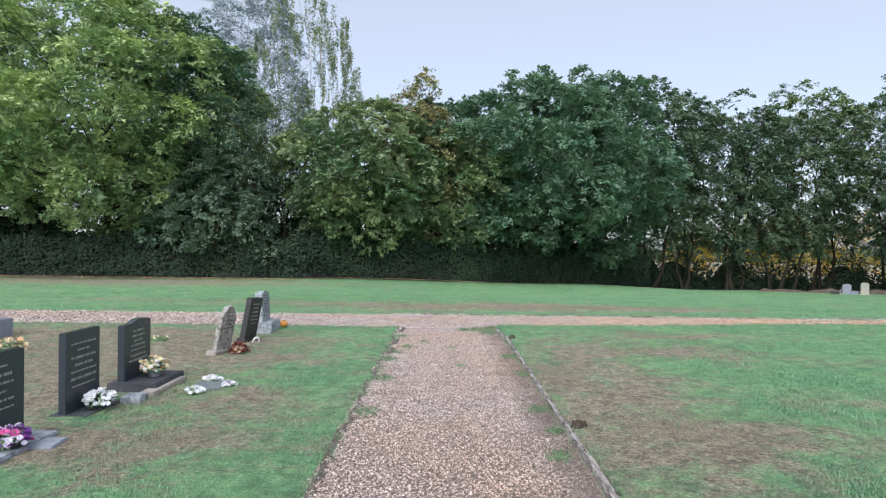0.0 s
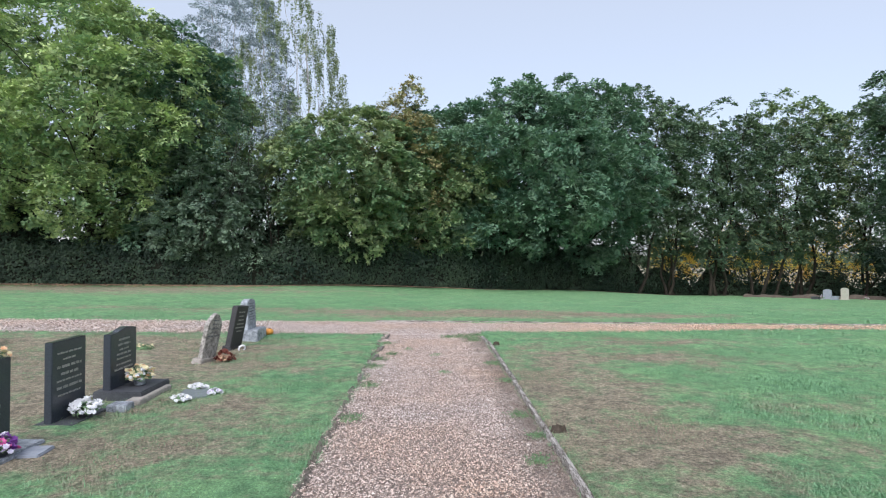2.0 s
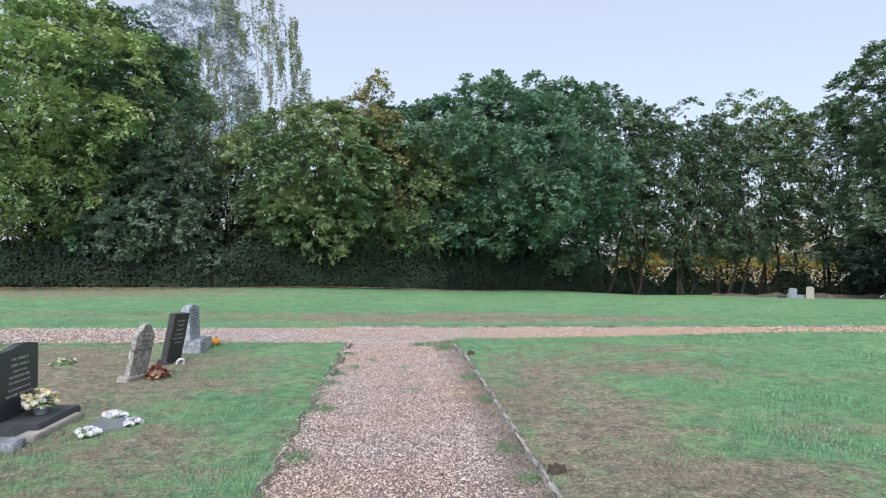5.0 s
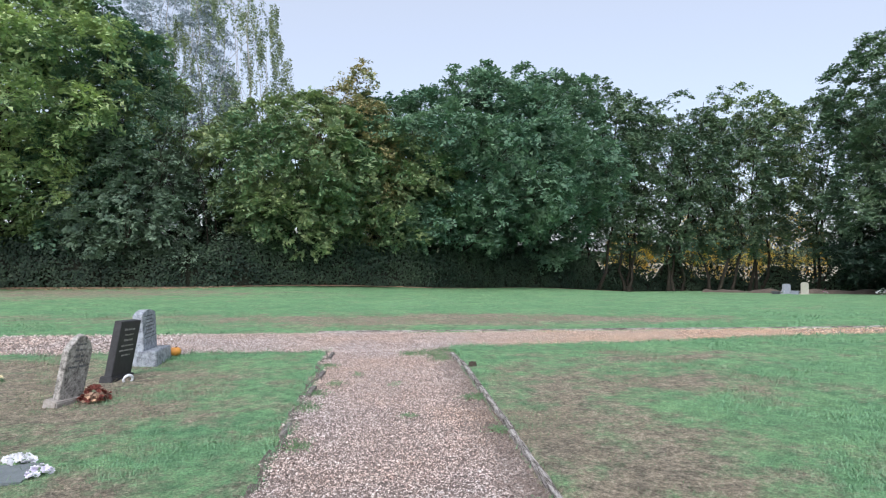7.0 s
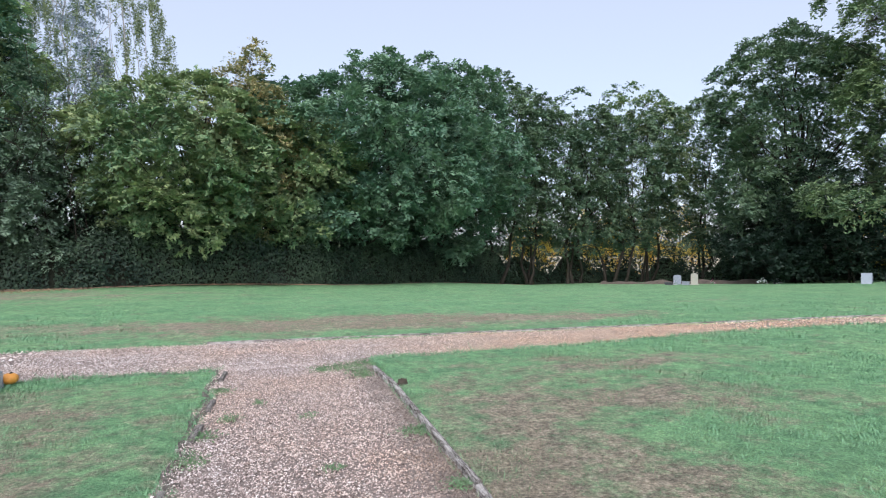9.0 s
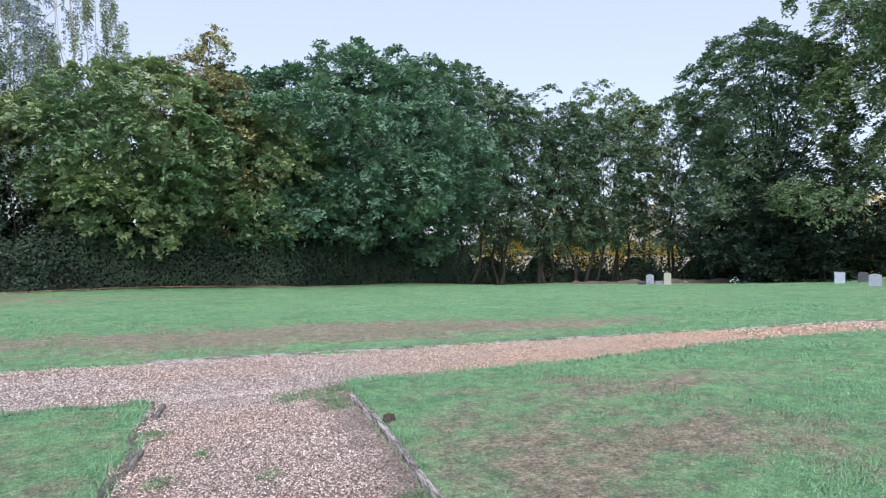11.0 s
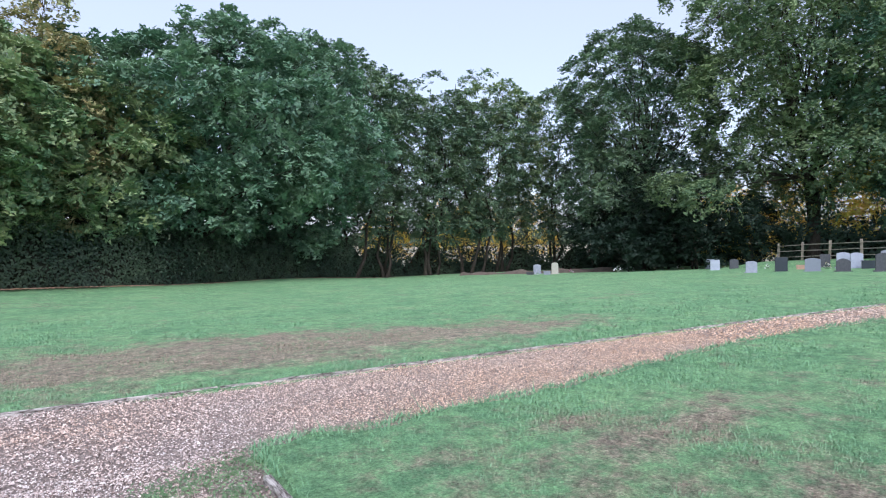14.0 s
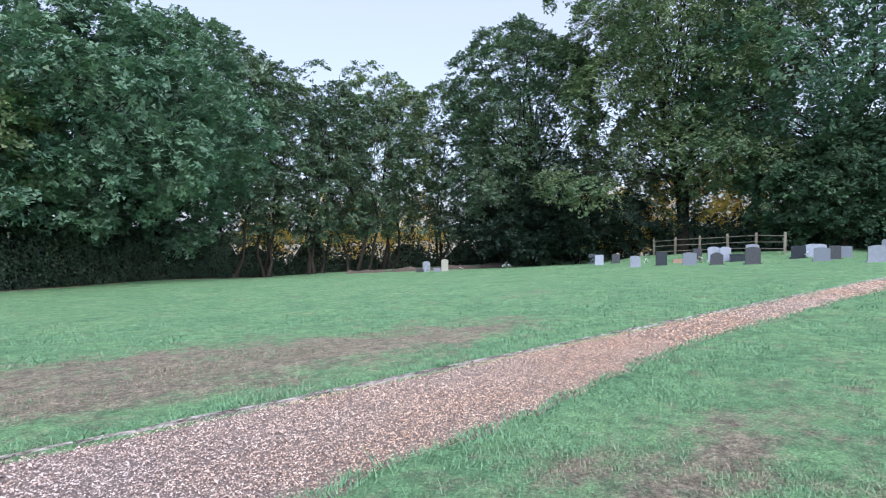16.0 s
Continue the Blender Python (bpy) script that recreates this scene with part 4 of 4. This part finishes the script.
ground_slab("concrete_base", "pale concrete foundation strip under a headstone", -3.14, 7.0, 0.16, 0.84, 0.035, "concrete")
ground_slab("grave_tablet", "small grey granite tablet lying in the grass", -2.62, 7.0, 0.34, 0.42, 0.03, "slate_tablet", 8)
ground_slab("vase_block", "grey stone vase block beside a headstone", -3.18, 6.42, 0.2, 0.2, 0.05, "grey_granite")
ground_slab("grave_tablet", "small pale stone tablet in the grass", -3.16, 4.98, 0.20, 0.26, 0.02, "pale_stone", 5)
bouquet("white chrysanthemums in front of a black headstone", -3.36, 6.08, -0.02, 0.15, 0.13, (("white_petal", 80, 0.03),), 11, (0.07, 0.06, "slate"))
bouquet("cream and peach roses in a metal vase on a plinth", -3.32, 7.16, 0.065, 0.17, 0.17, (("cream_petal", 44, 0.029), ("peach_petal", 14, 0.029), ("white_petal", 20, 0.029)), 12, (0.075, 0.08, "grey_granite"))
bouquet("pink, purple and lilac flowers in a pot", -3.36, 4.80, -0.025, 0.16, 0.14, (("pink_petal", 26, 0.032), ("purple_petal", 28, 0.032), ("lilac_petal", 24, 0.03)), 13, (0.10, 0.08, "slate"))
for i, (x, y, s) in enumerate(((-2.66, 6.66, 0.10), (-2.68, 7.26, 0.10), (-2.40, 6.98, 0.09))):
    bouquet("bunch of white silk flowers lying by a grave tablet", x, y, 0.0, s, s * 0.6, (("white_petal", 26, 0.032),) if i < 2 else (("white_petal", 15, 0.032), ("lilac_petal", 10, 0.032)), 14 + i, leaf_n=50)
bouquet("faded cream flowers beside the old memorial", -6.35, 9.1, -0.025, 0.22, 0.2, (("cream_petal", 18, 0.045), ("peach_petal", 10, 0.045)), 18)
bouquet("small yellow-green flowers on the bare grass", -4.72, 10.3, -0.025, 0.2, 0.08, (("cream_petal", 10, 0.03),), 19)
bouquet("dried russet heather clump at the foot of a headstone", -3.04, 9.30, -0.025, 0.15, 0.16, (("red_heather", 50, 0.03),), 20, green="litter", name="heather", category="plant")


def pumpkin(x, y, r):
    root = tagged(new("pumpkin"), "small orange pumpkin on the grass by a headstone", "pumpkin")
    root.location = (x, y, float(land(x, y)) + 0.01)
    bm = bmesh.new()
    bmesh.ops.create_uvsphere(bm, u_segments=32, v_segments=14, radius=r)
    for v in bm.verts:
        a = math.atan2(v.co.y, v.co.x)
        k = 1 - 0.08 * (0.5 + 0.5 * math.cos(8 * a)) ** 3
        dip = 1 - 0.22 * math.exp(-((v.co.x ** 2 + v.co.y ** 2) / (0.3 * r) ** 2))
        v.co = Vector((v.co.x * k, v.co.y * k, v.co.z * 0.8 * dip + r * 0.78))
    part("body", bm, M["orange"], root, smooth=True)
    V, F = tubes([[(0, 0, r * 1.2, 0.018), (0.004, 0, r * 1.4, 0.013), (0.02, 0.01, r * 1.6, 0.012)]], 6)
    mesh_ob("stalk", V, F, M["bark"], root, "dry brown stalk")


pumpkin(-3.04, 11.86, 0.085)


def wreath(x, y, r):
    root = tagged(new("wreath"), "small white ring wreath leaning in the grass", "wreath")
    root.matrix_world = pose(x, y, float(land(x, y)) + 0.0, 0, 20, -45)
    ring = [(0, r * math.cos(a), r * 0.2 + r * math.sin(a), 0.016) for a in np.linspace(0, 6.283, 20)]
    V, F = tubes([ring], 7)
    mesh_ob("ring", V, F, M["white_petal"], root, smooth=True)


wreath(-3.06, 10.2, 0.055)

# ---- kerbs ----
def kerb(label, pieces, name="kerb", wood="kerb"):
    """Weathered edging boards end to end; each board sits a little askew."""
    root = tagged(new(name), label, "kerb", kind="structure")
    rng = random.Random(77)
    for x0, y0, x1, y1, wide, z0, z1 in pieces:
        L = math.hypot(x1 - x0, y1 - y0)
        bm = bmesh.new()
        box(bm, 0, L - 0.012, -wide / 2, wide / 2, z0, z1)
        cuts = [e for e in bm.edges if abs((e.verts[0].co - e.verts[1].co).x) > L / 2]
        bmesh.ops.subdivide_edges(bm, edges=cuts, cuts=max(2, int(L / 0.22)), use_grid_fill=True)
        for v in bm.verts:
            if v.co.z > z0 + 0.01:
                v.co += Vector((0, rng.uniform(-0.002, 0.002), rng.uniform(-0.008, 0.004)))
        bmesh.ops.bevel(bm, geom=[e for e in bm.edges if e.calc_face_angle(0) > 1.0], offset=0.006, segments=1, affect="EDGES")
        ob = part("board", bm, M[wood], root)
        ob.matrix_world = pose(x0, y0, 0, rng.uniform(-3, 3), 0, math.degrees(math.atan2(y1 - y0, x1 - x0)) + rng.uniform(-0.3, 0.3))
    return root


kerb("weathered grey edging boards along the gravel path", [
    (1.085, -2.0, 1.09, 0.4, 0.045, -0.1, 0.066), (1.09, 0.4, 1.09, 2.8, 0.045, -0.1, 0.066), (1.09, 2.8, 1.105, 5.2, 0.045, -0.1, 0.066), (1.105, 5.2, 1.115, 7.6, 0.045, -0.1, 0.062),
    (1.115, 7.6, 1.105, 9.3, 0.045, -0.1, 0.066), (1.105, 9.3, 1.095, 10.72, 0.045, -0.1, 0.074), (1.09, 10.72, 1.04, 11.55, 0.055, -0.1, 0.07)])
kerb("half-buried broken edging boards in the grass edge", [
    (-0.79, 9.1, -0.76, 9.5, 0.06, -0.1, 0.05), (-0.76, 10.0, -0.74, 10.4, 0.055, -0.1, 0.05), (-0.75, 11.3, -0.73, 11.75, 0.05, -0.1, 0.06), (-0.84, 7.7, -0.83, 8.1, 0.05, -0.1, 0.035)], wood="old_board")
kerb("thin pale edging boards along the crossing path", [(x, 14.2, x + 2.4, 14.2, 0.026, -0.1, 0.05) for x in np.arange(-1.2, 32, 2.4)])


def scrape(x, y, size):
    """Loose dark soil beside the kerb, with a burrow's mouth in it."""
    rng = np.random.RandomState(23)
    k, rings = 18, 5
    V, F = [(0, 0, 0.035)], []
    for r in range(1, rings + 1):
        for i in range(k):
            a = 6.283 * i / k
            rad = size * r / rings * (0.10 + 0.03 * math.sin(3 * a + 1)) * (1 + 0.08 * rng.normal())
            z = 0.035 + (0.05 * math.sin(r / rings * 3.1416) if r < rings else -0.02) + 0.008 * rng.normal()
            V.append((rad * math.cos(a), rad * 0.6 * math.sin(a), z))
    for i in range(k):
        F.append((0, 1 + i, 1 + (i + 1) % k, 1 + (i + 1) % k))
    me = bpy.data.meshes.new("soil")
    quads = [(1 + (r - 1) * k + i, 1 + r * k + i, 1 + r * k + (i + 1) % k, 1 + (r - 1) * k + (i + 1) % k) for r in range(1, rings) for i in range(k)]
    me.from_pydata(V, [], [f[:3] for f in F] + quads)
    me.materials.append(M["soil"])
    tagged(new("burrow", me), "small burrow of loose dark soil beside the kerb", "burrow").location = (x, y, float(land(x, y)) + 0.02)


def crumbled_edge():
    """Dark soil that has broken away along the turf's unkerbed edge."""
    u, v = np.meshgrid(np.linspace(0, 1, 6), np.linspace(3.0, 12.0, 260))
    u, v = u.ravel(), v.ravel()
    wide = 0.07 + 0.035 * wave(v, v * 0, 71, 1.1) + 0.02 * wave(v, v * 0, 72, 0.3)
    x = WEST - 0.05 + 0.04 * wave(v, v * 0, 73, 0.9) + u * (0.04 + 0.8 * wide)
    z = 0.035 * (1 - u) ** 1.4 + 0.012 * wave(u * 0.3, v, 74, 0.16) + 0.010 * np.random.RandomState(75).normal(0, 0.6, len(u)) - 0.02 * (u > 0.95) - 0.02 * (u < 0.05)
    i = (np.arange(259)[:, None] * 6 + np.arange(5)[None]).ravel()
    ob = mesh_ob("soil_edge", np.stack([x, v, z], 1), np.stack([i, i + 1, i + 7, i + 6], 1), M["edge_soil"], smooth=True)
    tagged(ob, "dark crumbled soil along the turf's edge", "soil", kind="stuff")


crumbled_edge()
scrape(1.2, 5.38, 0.75)
scrape(1.19, 10.5, 0.6)


# ---- weeds on the path, leaf litter ----
def weeds():
    rng = np.random.RandomState(17)
    spots = [(0.98, 8.9, 0.16, 160), (1.24, 8.6, 0.14, 130), (1.3, 7.0, 0.12, 100), (0.95, 6.05, 0.14, 110), (1.0, 5.35, 0.12, 90), (0.25, 8.2, 0.08, 40), (0.75, 11.8, 0.30, 260), (1.05, 11.95, 0.24, 240), (0.45, 11.7, 0.22, 140), (0.85, 11.45, 0.18, 140), (-0.55, 9.7, 0.12, 70), (0.15, 9.6, 0.09, 40), (0.9, 4.7, 0.13, 90), (1.02, 7.7, 0.12, 90),
             (-0.72, 9.2, 0.16, 120), (-0.75, 8.6, 0.18, 120), (-0.68, 7.4, 0.16, 110), (-0.72, 5.9, 0.16, 120), (0.4, 11.6, 0.12, 60), (0.85, 11.2, 0.16, 110), (-0.3, 10.2, 0.07, 30), (1.25, 10.9, 0.12, 110), (-0.7, 10.8, 0.12, 90)]
    for x, y, r, n in spots:
        root = tagged(new("weed"), "low green weed tuft at the path's edge", "weed", "weeds")
        root.location = (x, y, 0.0)
        n *= 2
        q = rng.normal(0, r * 0.45, (n, 2))
        P = np.stack([q[:, 0], q[:, 1], rng.uniform(0.01, 0.05, n)], 1)
        V, F = leaves(rng, P, np.tile([0, 0, 0.3], (n, 1)), 0.034, -0.9, 0.28)
        mesh_ob("leaves", V, F, M["weed"], root)


weeds()


def litter():
    rng = np.random.RandomState(19)
    n = 9000
    s = rng.uniform(0, 1, n)
    x = -32 + 52 * s
    y = np.interp(x, [-34, -20, -10, -2.5, 3, 8, 13, 17.5, 22], [35.0, 35.2, 35.6, 39.0, 42.0, 46.5, 50.5, 54.5, 54.0]) - 0.9 - np.abs(rng.normal(0, 0.5, n)) * np.where(x < -8, 2.6, 0.7)
    P = np.stack([x, y, land(x, y) + 0.075], 1)
    V, F = leaves(rng, P, np.tile([0, 0, 1.6], (len(P), 1)), 0.12)
    tagged(mesh_ob("leaf_litter", V, F, M["litter"]), "brown fallen leaves along the hedge's foot", "leaves", kind="stuff")


litter()


# ---- far row of graves, bank, fence ----
def bank():
    root = tagged(new("bank"), "low bank of bare brown earth under the trees", "bank", kind="structure")
    line = np.array([(26.5, 51.2), (28.2, 49.0), (29.9, 46.9), (32.0, 44.4), (34.6, 41.8)])
    k = 70
    t = np.linspace(0, 1, k)
    cx = np.interp(t, np.linspace(0, 1, len(line)), line[:, 0])
    cy = np.interp(t, np.linspace(0, 1, len(line)), line[:, 1])
    prof = [(-0.9, -0.1), (-0.6, 0.12), (-0.25, 0.26), (0.2, 0.32), (0.8, 0.22), (1.6, -0.1)]
    V = []
    for u, v in prof:
        hh = v * (0.85 + 0.35 * wave(t * 40, t * 0 + u, 71, 6))
        V.append(np.stack([cx + u * 0.78, cy + u * 0.62, land(cx, cy) + 0.03 + hh], 1))
    V = np.stack(V, 1).reshape(-1, 3)
    m = len(prof)
    i = (np.arange(k - 1)[:, None] * m + np.arange(m - 1)[None]).ravel()
    mesh_ob("earth", V, np.stack([i, i + 1, i + m + 1, i + m], 1), M["earth"], root, smooth=True)


bank()

FAR_STONES = [  # x, y, width, height, top, stone, words
    (36.9, 35.6, 0.52, 0.64, "flat", "white_stone", "white rectangular headstone"),
    (32.1, 31.6, 0.52, 0.63, "flat", "white_stone", "white rectangular headstone"),
    (34.0, 31.7, 0.50, 0.60, "round", "slate", "dark grey round-topped headstone"),
    (28.6, 26.9, 0.52, 0.57, "ogee", "pale_stone", "pale grey headstone with a curved top"),
    (30.1, 26.3, 0.56, 0.70, "flat", "black_granite", "black polished headstone"),
    (30.2, 24.8, 0.66, 0.62, "ogee", "blue_granite", "grey granite headstone with a curved top"),
    (34.5, 26.6, 0.49, 0.67, "flat", "slate", "dark grey headstone"),
    (34.2, 25.5, 0.63, 0.78, "ogee", "white_stone", "white headstone with shoulders"),
    (34.1, 24.8, 0.56, 0.76, "ogee", "white_stone", "white headstone with shoulders"),
    (30.2, 23.4, 0.58, 0.57, "gothic", "slate", "dark slate headstone with a pointed top"),
    (34.9, 23.7, 0.67, 0.73, "ogee", "pale_stone", "pale headstone with shoulders"),
    (30.0, 21.6, 0.66, 0.77, "ogee", "slate", "dark grey headstone with a curved top"),
    (34.6, 21.3, 0.66, 0.59, "flat", "black_granite", "very dark polished headstone"),
    (35.0, 20.8, 0.57, 0.62, "round", "white_stone", "white round-topped headstone"),
    (35.4, 20.6, 0.63, 0.56, "ogee", "white_stone", "white headstone with a curved top"),
    (32.4, 19.5, 0.66, 0.59, "ogee", "blue_granite", "grey granite headstone with a curved top"),
    (34.1, 19.5, 0.52, 0.61, "flat", "slate", "dark grey headstone"),
    (35.4, 19.4, 0.50, 0.49, "flat", "blue_granite", "grey headstone with a flat top"),
    (29.7, 16.6, 0.70, 0.64, "ogee", "pale_stone", "pale blue-grey headstone with shoulders"),
    (35.8, 17.8, 0.46, 0.83, "round", "blue_granite", "grey round-topped headstone"),
    (29.3, 44.9, 0.55, 0.68, "round", "pale_stone", "small pale grey headstone with a round top"),
    (28.7, 42.1, 0.48, 0.79, "round", "cream_stone", "narrow cream headstone with a round top"),
]
for i, (x, y, w, h, top, stone, words) in enumerate(FAR_STONES):
    face = math.degrees(math.atan2(8 - y, -x * 1.0 + 1)) + 8
    headstone(words + " on the far lawn", x, y, w, h, 0.1, top, stone, "", 0, (0.16, 0.12, w + 0.14, 0.06), turn=face, rng_seed=30 + i, base_z=0.04)


def far_box(label, x, y, sx, sy, h, material, turn):
    root = tagged(new("planter"), label, "planter")
    root.matrix_world = pose(x, y, float(land(x, y)) + 0.04, 0, 0, turn)
    bm = box(bmesh.new(), -sx / 2, sx / 2, -sy / 2, sy / 2, -0.04, h, 0.015)
    part("body", bm, M[material], root)
    part("rim", box(bmesh.new(), -sx / 2 - 0.02, sx / 2 + 0.02, -sy / 2 - 0.02, sy / 2 + 0.02, h - 0.05, h + 0.012, 0.008), M[material], root)


far_box("low reddish stone planter between the graves", 33.0, 26.9, 0.35, 0.62, 0.26, "box_red", 30)
far_box("low black granite chest among the graves", 33.9, 24.0, 0.4, 0.85, 0.40, "black_granite", 32)
far_box("small grey block beside the grave", 27.5, 43.4, 0.3, 0.5, 0.2, "slate", 40)
far_box("small pale block beside the grave", 28.0, 42.1, 0.3, 0.45, 0.25, "pale_stone", 40)
for i, (x, y, s, bl) in enumerate(((31.7, 39.0, 0.35, (("white_petal", 30, 0.06),)), (33.3, 39.4, 0.3, (("white_petal", 24, 0.06),)), (30.2, 42.1, 0.18, (("pink_petal", 6, 0.05), ("white_petal", 6, 0.05))), (37.1, 38.2, 0.22, (("white_petal", 14, 0.05),)),
                                  (37.8, 37.7, 0.22, (("white_petal", 16, 0.05),)), (33.8, 29.4, 0.16, (("white_petal", 14, 0.05),)), (33.1, 25.7, 0.2, (("cream_petal", 10, 0.05), ("white_petal", 8, 0.05))),
                                  (34.7, 19.8, 0.24, (("white_petal", 26, 0.06),)), (34.6, 20.9, 0.16, (("white_petal", 10, 0.05),)), (27.3, 42.3, 0.2, (("lilac_petal", 10, 0.05),)))):
    bouquet("bunch of flowers on a far grave", x, y, 0.06, s, 0.28 + s * 0.4, bl, 60 + i, leaf_n=60)


def fence():
    """Post-and-rail fence: posts, and three rails that run from post to post."""
    root = tagged(new("fence"), "silvered wooden post-and-rail fence with three rails", "fence")
    pts = [(38.3, 31.6), (38.0, 29.9), (37.7, 28.1), (37.2, 26.1), (36.5, 24.2), (35.8, 22.4)]
    rng = random.Random(5)
    for x, y in pts:
        z = float(land(x, y))
        bm = box(bmesh.new(), -0.06, 0.06, -0.06, 0.06, -0.1, 1.2, 0.01)
        for v in bm.verts:
            if v.co.z > 1.1:
                v.co.z += v.co.x * 0.3
        ob = part("post", bm, M["fence_wood"], root)
        ob.matrix_world = pose(x, y, z, rng.uniform(-1.5, 1.5), rng.uniform(-1.5, 1.5), 10)
    for (xa, ya), (xb, yb) in zip(pts, pts[1:]):
        za, zb = float(land(xa, ya)), float(land(xb, yb))
        for h in (0.32, 0.68, 1.04):
            a, b = Vector((xa - 0.08, ya, za + h + rng.uniform(-0.02, 0.02))), Vector((xb - 0.08, yb, zb + h + rng.uniform(-0.02, 0.02)))
            L = (b - a).length
            bm = box(bmesh.new(), -0.02, 0.02, -0.045, 0.045, 0, L, 0.006)
            ob = part("rail", bm, M["fence_wood"], root)
            ob.matrix_world = Matrix.Translation(a) @ (b - a).to_track_quat("Z", "X").to_matrix().to_4x4() @ pose(0, 0, 0, 0, 0, 0)


fence()
